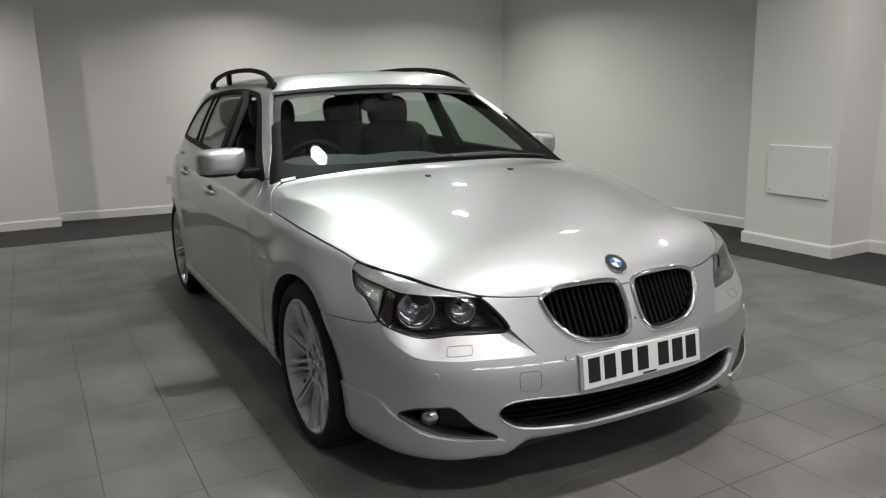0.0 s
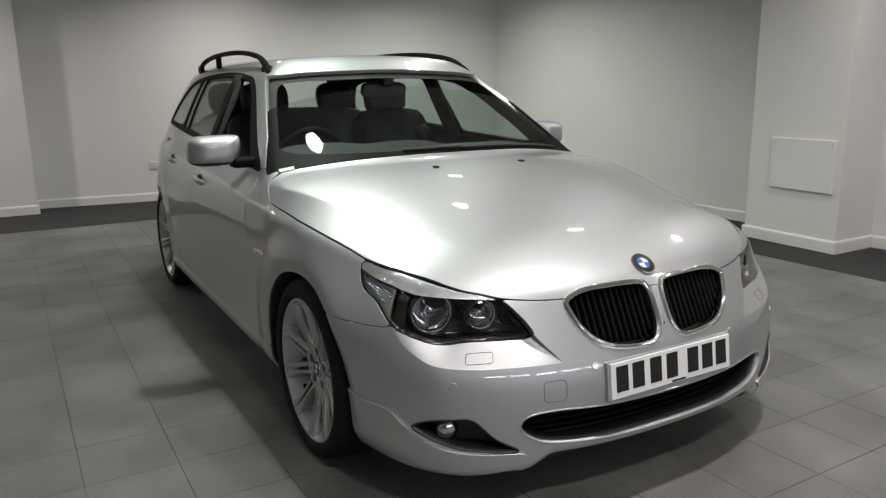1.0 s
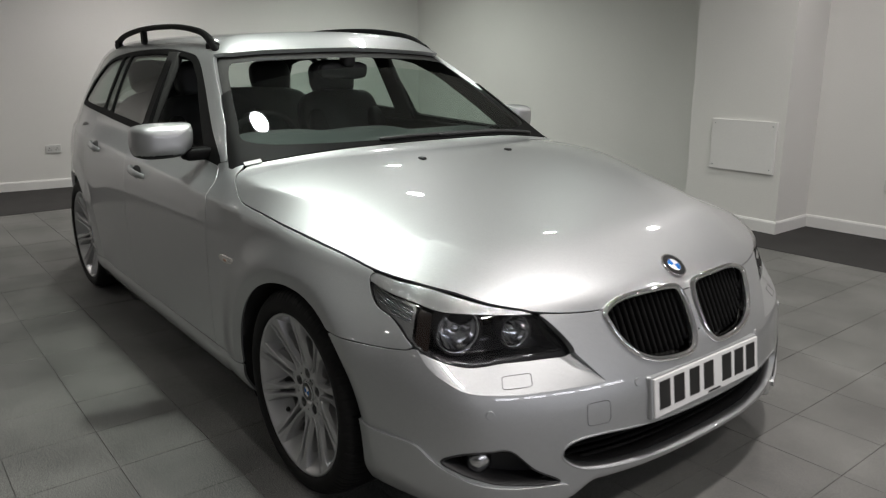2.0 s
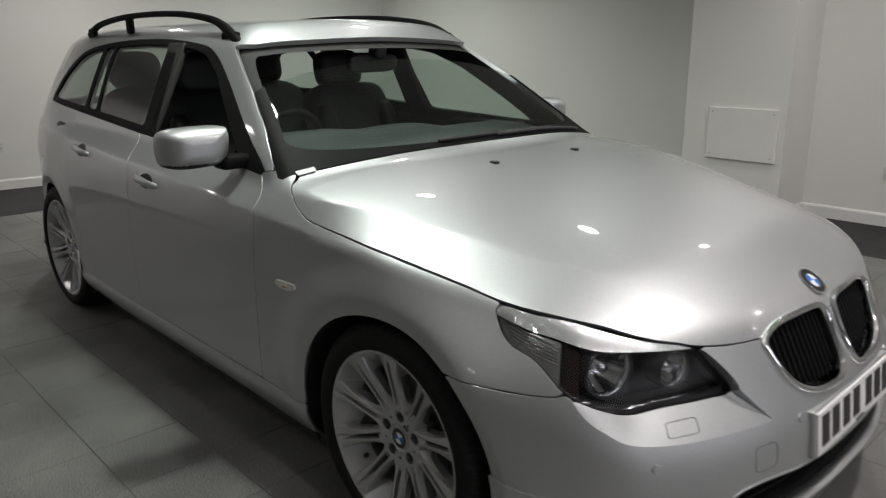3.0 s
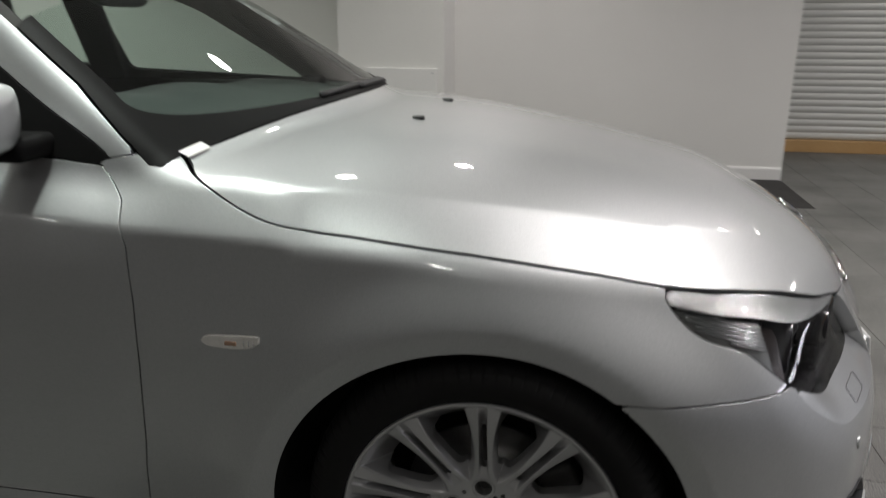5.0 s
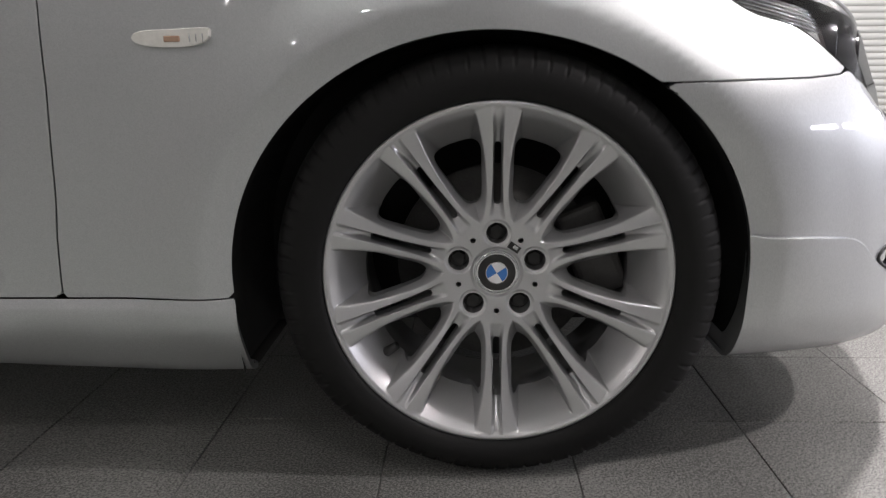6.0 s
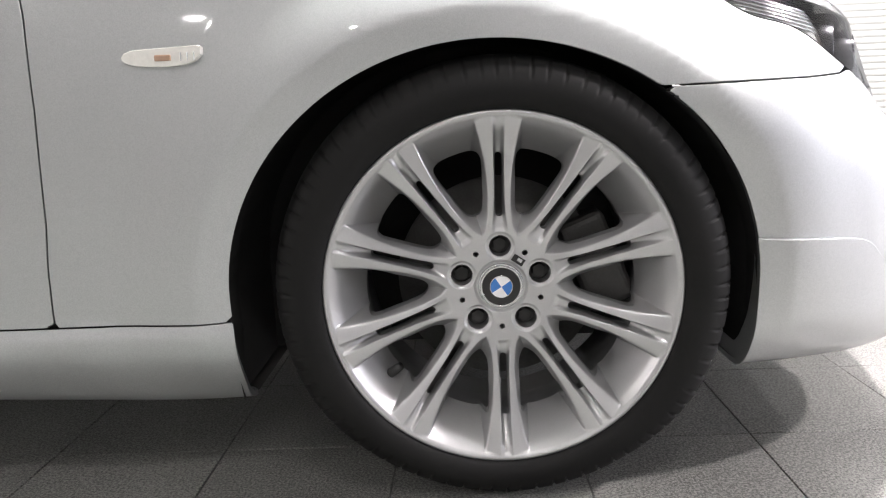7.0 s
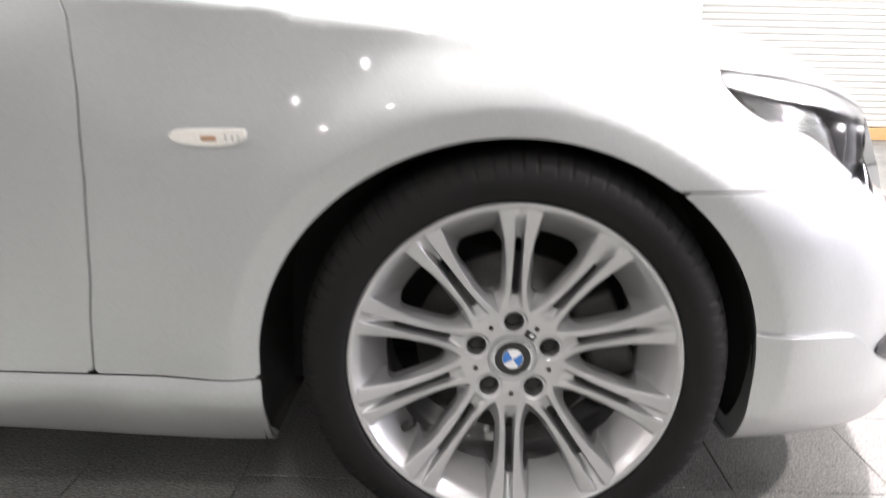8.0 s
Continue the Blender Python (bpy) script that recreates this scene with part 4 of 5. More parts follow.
for side in (-1, 1):
    lens_m = clip(FRONT, lambda x, y, z: np.minimum(in_lamp(x, y, z) - 0.0004, y * side))
    lens_m = (lens_m[0] - lens_m[1] * sunk(lamp_u(lens_m[0][:, 0], lens_m[0][:, 1]), lens_m[0][:, 2])[:, None], lens_m[1], lens_m[2])
    rimmed = rim(lens_m, 0.03)
    n0 = len(lens_m[2])
    lamp = mesh_ob("headlamp", rimmed[0][len(lens_m[0]):], rimmed[2][n0:] - len(lens_m[0]), BLACK_GLOSS, car, label="clear-lensed twin-round headlamp with an amber indicator")
    mesh_ob("lens", lens_m[0], lens_m[2], LENS, lamp, lens_m[1])
    v0, n_, f0 = lens_m
    d = 0.105 * np.clip(in_lamp(*v0.T) / 0.022, 0.22, 1)
    mesh_ob("reflector_housing", v0 - n_ * d[:, None], f0, LAMP_DARK, lamp)
    # chrome brow along the upper edge, ribbed side reflector, indicator
    def brow_z(u):
        return np.interp(u, [0.50, 0.527, 0.650, 0.736, 0.807, 0.872, 0.939, 0.97], [0.69, 0.680, 0.689, 0.698, 0.716, 0.726, 0.741, 0.75])

    brow = moved(clip(lens_m, lambda x, y, z: z - brow_z(lamp_u(x, y))), -0.002)
    mesh_ob("brow", brow[0], brow[2], BROW, lamp, brow[1], "bright ribbed chrome brow")
    rear = moved(clip(lens_m, lambda x, y, z: np.minimum(lamp_u(x, y) - 0.800, brow_z(lamp_u(x, y)) - 0.002 - z)), -0.016)
    mesh_ob("side_reflector", rear[0], rear[2], LAMP_GREY, lamp, rear[1], "ribbed grey side reflector")
    amber = moved(clip(lens_m, lambda x, y, z: np.minimum.reduce([lamp_u(x, y) - 0.762, 0.797 - lamp_u(x, y), brow_z(lamp_u(x, y)) - 0.003 - z])), -0.030)
    mesh_ob("indicator", amber[0], amber[2], AMBER, lamp, amber[1], "dull amber indicator")
    for k in range(11):
        us = np.linspace(0.805, 0.93, 12)
        z0 = 0.650 + 0.0065 * k + (us - 0.85) * 0.3
        an = us / 0.85
        o = np.stack([0 * us - 0.1, 0 * us, z0], -1)
        p = skin_ray(o, np.stack([np.cos(an), side * np.sin(an), 0 * an], -1), 1.4)
        keep = in_lamp(*p.T) > 0.008
        if keep.sum() > 3:
            q = p[keep]
            nn = skin_normal(q)
            v, f = sweep(q - nn * 0.010, nn, ring(0.0019, 6), False)
            mesh_ob("rib", v, f, SATIN, lamp)
    for (cx, cy, cz), r, tilt in (((0.520, 0.682, 0.634), 0.060, 18), ((0.612, 0.566, 0.634), 0.043, 14)):
        turn = Matrix.Rotation(radians(side * tilt), 4, "Z")
        c = Vector((cx, side * cy, cz))
        v, f = disc_set(c, turn, [(r * 1.03, -0.02), (r * 1.04, 0.010), (r * 1.0, 0.013), (r * 0.95, 0.009), (r * 0.94, -0.012)])
        pod = mesh_ob("lamp_pod", v, f, CHROME, lamp, label="chrome ring of a round lamp")
        # dark ring added so the pod darkens when seen from the side
        v, f = disc_set(c, turn, [(r * 1.04, -0.03), (r * 1.05, 0.022), (r * 1.10, 0.020), (r * 1.16, -0.03)])
        mesh_ob("side_mask", v, f, LAMP_DARK, pod, label="dark ring added to hide the lamp from the side")
        v, f = disc_set(c, turn, [(r * 0.92, 0.0), (r * 0.75, -0.016), (r * 0.45, -0.034), (r * 0.2, -0.044)])
        mesh_ob("bowl", v, f, CHROME, pod)
        v, f = disc_set(c, turn, [(r * 0.30, -0.044), (r * 0.30, -0.012), (r * 0.22, -0.004), (0.0, -0.002)], 24)
        mesh_ob("bulb_shield", v, f, SATIN, pod)

# ---------------------------------------------------------------- number plate, badges, small front parts
PLATE_M = Matrix.Translation((0.848, 0, 0.431)) @ Matrix.Rotation(radians(-7), 4, "Y")
plate = part("number_plate", box((0.008, 0.52, 0.111), (0, 0, 0), 0.003, m=Matrix()), PLATE_WHITE, car, "white number plate with black marks")
plate.matrix_local = PLATE_M
for c in (-0.204, -0.138, -0.065, 0.005, 0.098, 0.164, 0.228):
    part("mark", box((0.0012, 0.048, 0.079), (0.0046, c - 0.012, 0.004)), INK, plate)
part("small_print", box((0.0012, 0.06, 0.006), (0.0046, 0.02, -0.048)), INK, plate)
hold = part("plate_holder", box((0.034, 0.535, 0.122), (-0.019, 0, 0), 0.006), PAINT, car)
hold.matrix_local = PLATE_M


def roundel(at, axis, r, parent, name="badge", up=Vector((0, 0, 1)), roll=0):
    """A round badge: rim, black ring and four quarters in two colours."""
    q = Vector(axis).to_track_quat("X", "Z").to_matrix().to_4x4() @ Matrix.Rotation(radians(roll), 4, "X")
    m = Matrix.Translation(at) @ q
    seg = 40

    def turned(prof):
        k = len(prof)
        v = [m @ Vector((h, p * math.cos(2 * math.pi * i / seg), p * math.sin(2 * math.pi * i / seg))) for i in range(seg) for p, h in prof]
        return v, [(i * k + j, ((i + 1) % seg) * k + j, ((i + 1) % seg) * k + j + 1, i * k + j + 1) for i in range(seg) for j in range(k - 1)]

    b = mesh_ob(name, *turned([(r, -0.004), (r, 0.002), (r * 0.96, 0.0035), (r * 0.93, 0.0025)]), CHROME, parent, label="round badge with a chrome rim")
    mesh_ob("dark_ring", *turned([(r * 0.935, 0.0024), (r * 0.55, 0.0034)]), INK, b)
    mesh_ob("inner_rim", *turned([(r * 0.56, 0.0033), (r * 0.545, 0.0042), (r * 0.52, 0.0036)]), CHROME, b)
    for k in range(4):
        pts = [m @ Vector((0.0044, 0, 0))] + [m @ Vector((0.0034, r * 0.53 * math.cos(math.pi / 2 * (k + i / 8)), r * 0.53 * math.sin(math.pi / 2 * (k + i / 8)))) for i in range(9)]
        mesh_ob("quarter", pts, [(0, i + 1, i + 2) for i in range(8)], BLUE if k % 2 else WHITE_ENAMEL, b)
    return b


bp = skin_front([0.0], [0.727])
roundel(Vector(bp[0]) + Vector(skin_normal(bp)[0]) * 0.004, skin_normal(bp)[0], 0.041, car, "bonnet_badge")
for side in (-1, 1):
    p = skin_front([side * 0.297], [0.483])
    n1 = skin_normal(p)[0]
    m = Matrix.Translation(p[0]) @ Vector(n1).to_track_quat("Z", "Y").to_matrix().to_4x4()
    bm = bmesh.new()
    bmesh.ops.create_cone(bm, cap_ends=True, segments=24, radius1=0.0125, radius2=0.0105, depth=0.006, matrix=m)
    part("parking_sensor", bm, PAINT, car, smooth=False)
    p = skin_front([side * 0.70], [0.455])
    m = Matrix.Translation(p[0]) @ Vector(skin_normal(p)[0]).to_track_quat("Z", "Y").to_matrix().to_4x4()
    bm = bmesh.new()
    bmesh.ops.create_cone(bm, cap_ends=True, segments=24, radius1=0.0125, radius2=0.0105, depth=0.006, matrix=m)
    part("parking_sensor", bm, PAINT, car)


def groove(name, pts, closed=True, w=0.0010):
    n1 = skin_normal(pts)
    v, f = sweep(pts + n1 * 0.0004, n1, [(-w, 0.0), (0, 0.0006), (w, 0.0), (0, -0.003)], closed)
    return mesh_ob(name, v, f, SEAM, car)


def rect_loop(y0, y1, z0, z1, r):
    out = []
    for cx, cz, a in ((y1 - r, z1 - r, 0), (y0 + r, z1 - r, 90), (y0 + r, z0 + r, 180), (y1 - r, z0 + r, 270)):
        out += [(cx + r * math.cos(radians(a + t)), cz + r * math.sin(radians(a + t))) for t in range(0, 91, 15)]
    return np.array(out)


def dense(loop, k=4):
    p, q = loop, np.roll(loop, -1, 0)
    return np.stack([p + (q - p) * t for t in np.linspace(0, 1, k, endpoint=False)], 1).reshape(-1, loop.shape[1])


FLAP = smooth_loop([(math.radians(a) * 0.85, z) for a, z in ((69, 0.386), (62, 0.380), (55, 0.370), (52.2, 0.358), (50, 0.325), (47, 0.292), (43.2, 0.263), (38, 0.248), (30.5, 0.241),
                                                           (32.8, 0.205), (38, 0.186), (50, 0.176), (69, 0.168))], 5)
flap = clip(clip(FRONT, lambda x, y, z: np.where((x > 0.2) & (y < -0.3), inside_poly(lamp_u(x, y), z, FLAP), -1.0)), off_arch)
panel("corner_splitter", flap, PAINT, 0.010, mirror=True, out=0.008)
tow = dense(rect_loop(-0.462, -0.394, 0.394, 0.456, 0.012), 3)
wash = dense(rect_loop(0.0, 1.0, 0.0, 1.0, 0.16), 3)
for s in (1, -1):
    uu = np.radians(40.2 - wash[:, 0] * 4.4) * 0.85
    zz = 0.514 + wash[:, 1] * 0.031 + wash[:, 0] * 0.003
    an = uu / 0.85
    o = np.stack([0 * uu - 0.1, 0 * uu, zz], -1)
    p = skin_ray(o, np.stack([np.cos(an), -np.sin(an), 0 * an], -1), 1.4)
    p = p - skin_normal(p) * (sunk(uu, p[:, 2]) * shelf_t(p))[:, None]
    p = p * [1, s, 1]
    up = np.array([[0.55, -0.25 * s, 0.8]]) + 0 * p
    v, f = sweep(p + up * 0.0008, up, [(-0.0009, 0.0), (0, 0.0004), (0.0009, 0.0), (0, -0.003)])
    mesh_ob("washer_cover_joint", v, f, SEAM, car)
groove("tow_cover_joint", skin_front(tow[:, 0], tow[:, 1]))


# ---------------------------------------------------------------- wheels
def spline(q, xs, ys):
    """A smooth curve through a few (x, y)."""
    xs, ys = np.array(xs, float), np.array(ys, float)
    m = np.gradient(ys, xs)
    q = np.clip(q, xs[0], xs[-1])
    i = np.clip(np.searchsorted(xs, q) - 1, 0, len(xs) - 2)
    h = xs[i + 1] - xs[i]
    t = (q - xs[i]) / h
    return (2 * t**3 - 3 * t**2 + 1) * ys[i] + (t**3 - 2 * t**2 + t) * h * m[i] + (-2 * t**3 + 3 * t**2) * ys[i + 1] + (t**3 - t**2) * h * m[i + 1]


def bolt_at(k, r=0.0605, a=90):
    return r * math.cos(radians(a + 72 * k)), r * math.sin(radians(a + 72 * k))


def make_wheel():
    hub = empty("wheel")
    nt = 1080
    r = np.concatenate([np.linspace(0.0335, 0.10, 36), np.linspace(0.10, 0.2490, 86)[1:]])
    th = np.linspace(0, 2 * math.pi, nt, endpoint=False)

    def height(x, z):
        rr, t = np.hypot(x, z), np.degrees(np.arctan2(z, x))
        a = np.radians((t - 90 + 18) % 36 - 18)
        tl = np.abs(rr * np.sin(a))
        # inner and outer edge of each rib, and how high it stands
        ri = spline(rr, [0.085, 0.10, 0.12, 0.15, 0.19, 0.225, 0.245], [0.0125, 0.0098, 0.0080, 0.0072, 0.0072, 0.0080, 0.0092])
        ro = spline(rr, [0.070, 0.078, 0.090, 0.105, 0.125, 0.150, 0.185, 0.215, 0.235, 0.249], [0.0300, 0.0247, 0.0200, 0.0172, 0.0160, 0.0168, 0.0208, 0.0262, 0.0308, 0.0350])
        hr = spline(rr, [0.03, 0.06, 0.09, 0.13, 0.18, 0.22, 0.249], [0.004, 0.0045, 0.0085, 0.0175, 0.0290, 0.0385, 0.0450])
        g = ramp(rr, 0.082, 0.135) * (1 - ramp(rr, 0.196, 0.246))
        groove_h = 0.020 * ramp(ri - tl, -0.0006, 0.0042) * g + 0.0035 * ramp(ri - tl, -0.001, 0.007) * ramp(rr, 0.078, 0.090)
        d = tl - ro
        flank = (1.7 + 2.6 * ramp(rr, 0.15, 0.20)) * soft(d, 0.0012) * ramp(rr, 0.074, 0.092)
        slope = 0.20 * np.maximum(tl - ri - 0.0015, 0) * ramp(rr, 0.09, 0.12)
        h = hr - groove_h - flank - slope
        base = spline(rr, [0.03, 0.185, 0.200, 0.212, 0.226, 0.238, 0.249], [-0.06, -0.05, -0.034, -0.014, 0.010, 0.0300, 0.0435])
        h = smax(h, base, 0.003)
        lug = np.min([np.hypot(x - bolt_at(k)[0], z - bolt_at(k)[1]) for k in range(5)], axis=0)
        h = h - 0.0025 * (1 - ramp(lug, 0.0180, 0.0225))
        return h - 0.004 * (1 - ramp(rr, 0.036, 0.040))

    def point(x, z):
        return np.stack([x, -height(x, z), z], -1)

    rr, tt = np.meshgrid(r, th, indexing="ij")
    x, z = (rr * np.cos(tt)).ravel(), (rr * np.sin(tt)).ravel()
    v = point(x, z)
    e = 4e-4
    dx, dz = (height(x + e, z) - height(x - e, z)) / (2 * e), (height(x, z + e) - height(x, z - e)) / (2 * e)
    n = np.stack([-dx, -np.ones_like(dx), -dz], -1)
    n /= np.linalg.norm(n, axis=1, keepdims=True)
    i, j = np.meshgrid(np.arange(len(r) - 1), np.arange(nt), indexing="ij")
    a, b = i * nt + j, i * nt + (j + 1) % nt
    c, d = a + nt, b + nt
    f = np.concatenate([np.stack([a, c, d], -1).reshape(-1, 3), np.stack([a, d, b], -1).reshape(-1, 3)])
    half = smooth_loop([(0.1085, 0.0), (0.1095, 0.0045), (0.117, 0.0125), (0.135, 0.0195), (0.155, 0.0255), (0.177, 0.0325), (0.190, 0.0350),
                        (0.1975, 0.0325), (0.2015, 0.022), (0.203, 0.008), (0.203, 0.0)], 6, False)
    half = np.concatenate([half, half[::-1] * [1, -1]])
    slot_end = [(0.1090, 0.0046), (0.1930, 0.0046)]

    def solid(x, y, z):
        rr, t = np.hypot(x, z), np.degrees(np.arctan2(z, x))
        bb = np.radians((t - 90) % 36 - 18)
        g = -inside_poly(rr * np.cos(bb), np.abs(rr * np.sin(bb)), half)
        aa = np.radians((t - 90 + 18) % 36 - 18)
        along, side = rr * np.cos(aa), np.abs(rr * np.sin(aa))
        g = np.minimum(g, np.hypot(np.maximum(np.maximum(slot_end[0][0] - along, along - slot_end[1][0]), 0), side) - 0.0052)
        for k in range(5):
            g = np.minimum(g, np.hypot(x - bolt_at(k)[0], z - bolt_at(k)[1]) - 0.0160)
            g = np.minimum(g, np.hypot(x - bolt_at(k, 0.061, 126)[0], z - bolt_at(k, 0.061, 126)[1]) - 0.0042)
        return g

    face = rim(clip((v, n, f), solid), 0.022, (0, 1, 0))
    mesh_ob("rim_face", face[0], face[2], ALLOY, hub, face[1], "silver alloy rim with ten twin spokes")
    mesh_ob("rim_barrel", *revolve([(0.2485, 0.0432), (0.2515, 0.0458), (0.2555, 0.0462), (0.2582, 0.0435), (0.2580, 0.037), (0.246, 0.026), (0.222, -0.008), (0.2055, -0.032), (0.2050, -0.06), (0.212, -0.17), (0.245, -0.18)], 160), ALLOY, hub)
    for k in range(5):
        bx, bz = bolt_at(k)
        bore = [(bx + 0.0163 * math.cos(radians(q * 15)), y, bz + 0.0163 * math.sin(radians(q * 15))) for q in range(24) for y in (-0.001, 0.030)]
        mesh_ob("bolt_bore", bore, [(2 * q, 2 * q + 1, (2 * q + 3) % 48, (2 * q + 2) % 48) for q in range(24)], ALLOY, hub)
        m = Matrix.Translation((bx, 0.018, bz)) @ Matrix.Rotation(radians(90), 4, "X")
        bm = bmesh.new()
        bmesh.ops.create_cone(bm, cap_ends=True, segments=6, radius1=0.0112, radius2=0.0104, depth=0.016, matrix=m)
        part("wheel_bolt", bm, LINER, hub)
        m = Matrix.Translation((bx, 0.026, bz)) @ Matrix.Rotation(radians(90), 4, "X")
        bm = bmesh.new()
        bmesh.ops.create_cone(bm, cap_ends=True, segments=24, radius1=0.0162, radius2=0.0162, depth=0.004, matrix=m)
        part("bolt_seat", bm, CALIPER, hub)
    mesh_ob("centre_cap", *revolve([(0.0340, -0.006), (0.0340, 0.001), (0.0320, 0.0035), (0.0312, 0.0030), (0.0, 0.0028)], 48), SATIN, hub)
    roundel((0, -0.0045, 0), (0, -1, 0), 0.0305, hub, "cap_badge", roll=33)
    m = Matrix.Translation((0.026, -0.0046, 0.0385)) @ Matrix.Rotation(radians(-34), 4, "Y").inverted()
    tab = part("hub_tab", box((0.019, 0.0016, 0.011), (0, 0, 0), 0.0006, m=m), INK, hub)
    part("tab_face", box((0.008, 0.0016, 0.0055), (0.002, -0.0006, 0), 0.0004, m=m), SATIN, tab)
    # tyre: bead, plain wall, finely cut shoulder
    prof = [(0.215, -0.150), (0.245, -0.178), (0.268, -0.190), (0.295, -0.184), (0.312, -0.160), (0.3185, -0.140), (0.3205, -0.065), (0.3200, 0.000), (0.3175, 0.020), (0.3130, 0.0335), (0.3070, 0.0430),
            (0.3000, 0.0490), (0.2940, 0.0525), (0.2870, 0.0548), (0.2800, 0.0555), (0.2740, 0.0550), (0.2690, 0.0535), (0.2625, 0.0505), (0.2592, 0.0465), (0.2560, 0.0400), (0.248, 0.030)]
    seg = 960
    v, f = revolve(prof, seg)
    k = len(prof)
    v = v.reshape(seg, k, 3)
    # the loaded tyre is a little taller above the axle than below it
    rad = np.hypot(v[..., 0], v[..., 2])
    up = ramp(v[..., 2] / rad, -1.0, -0.45)
    grow = 1 + 0.0135 * np.clip((rad - 0.262) / 0.058, 0, 1) * up / rad
    v[..., 0] *= grow
    v[..., 2] *= grow
    rng = random.Random(5)
    i = 0
    while i < seg - 2:
        v[i:i + 2, 8:12, 0] *= 0.9890
        v[i:i + 2, 8:12, 2] *= 0.9890
        i += rng.choice((10, 11, 12, 13))
    v = v.reshape(-1, 3)
    v[:, 2] = np.maximum(v[:, 2], -AXLE_Z + 0.001)
    mesh_ob("tyre", v, f, RUBBER, hub, label="black low-profile road tyre")
    mesh_ob("brake_disc", *revolve([(0.155, -0.072), (0.157, -0.068), (0.156, -0.060), (0.095, -0.060), (0.092, -0.045), (0.070, -0.036), (0.03, -0.036)], 72), STEEL, hub)
    bm = box((0.075, 0.07, 0.15), (0.150, 0.075, 0.02), 0.012, 3, m=Matrix.Rotation(radians(-22), 4, "Y"))
    part("brake_caliper", bm, CALIPER, hub, "cast grey brake caliper")
    m = Matrix.Translation((-0.166, 0.004, -0.128)) @ Vector((0.75, -0.35, 0.6)).to_track_quat("Z", "Y").to_matrix().to_4x4()
    bm = bmesh.new()
    bmesh.ops.create_cone(bm, cap_ends=True, segments=14, radius1=0.0085, radius2=0.0062, depth=0.030, matrix=m)
    part("valve", bm, BLACK_TRIM, hub, "black rubber tyre valve", True)
    return hub


wheel = make_wheel()
wheel.parent = car
wheel.matrix_local = pose(0, -0.853, AXLE_Z)
for m in (pose(-WHEELBASE, -0.815, AXLE_Z), pose(0, 0.853, AXLE_Z, 0, 0, 180), pose(-WHEELBASE, 0.815, AXLE_Z, 0, 0, 180)):
    w = copy_thing(wheel, m)
    w.parent = car

for ax in (0, -WHEELBASE):
    for side in (-1, 1):
        low_b, low_f = (-0.165, -0.138) if ax == 0 else (-0.165, -0.165)
        line_ = [(-1.0, low_b), (-1.0, low_b * 0.5)] + [(math.cos(math.pi - math.pi * i / 40), math.sin(math.pi * i / 40)) for i in range(41)] + [(1.0, low_f * 0.5), (1.0, low_f)]
        v = []
        for cx, cz in line_:
            px, pz = ax - 0.013 + 0.385 * cx, AXLE_Z + (0.363 * cz if cz > 0 else cz)
            edge = abs(skin_side([px], [max(pz, 0.19)])[0, 1]) - 0.012
            for y, g in ((edge, 0.003), (0.80, 0.014), (0.60, 0.014), (0.56, -0.05)):
                v.append((ax - 0.013 + (0.380 + g) * cx, side * y, AXLE_Z + ((0.351 + g) * cz if cz > 0 else cz)))
        m = len(line_)
        f = [(i * 4 + j, (i + 1) * 4 + j, (i + 1) * 4 + j + 1, i * 4 + j + 1) for i in range(m - 1) for j in range(3)]
        f.append(tuple(i * 4 + 3 for i in range(m)))
        mesh_ob("arch_liner", v, f, LINER, car, smooth=False)
part("undertray", box((1.20, 1.14, 0.06), (0.10, 0, 0.175), 0.01), LINER, car)
part("bulkhead", box((0.03, 1.50, 0.70), (-0.535, 0, 0.575), 0.005), LINER, car)
part("floor_pan", box((3.0, 1.50, 0.03), (-2.05, 0, 0.185), 0.005), LINER, car)

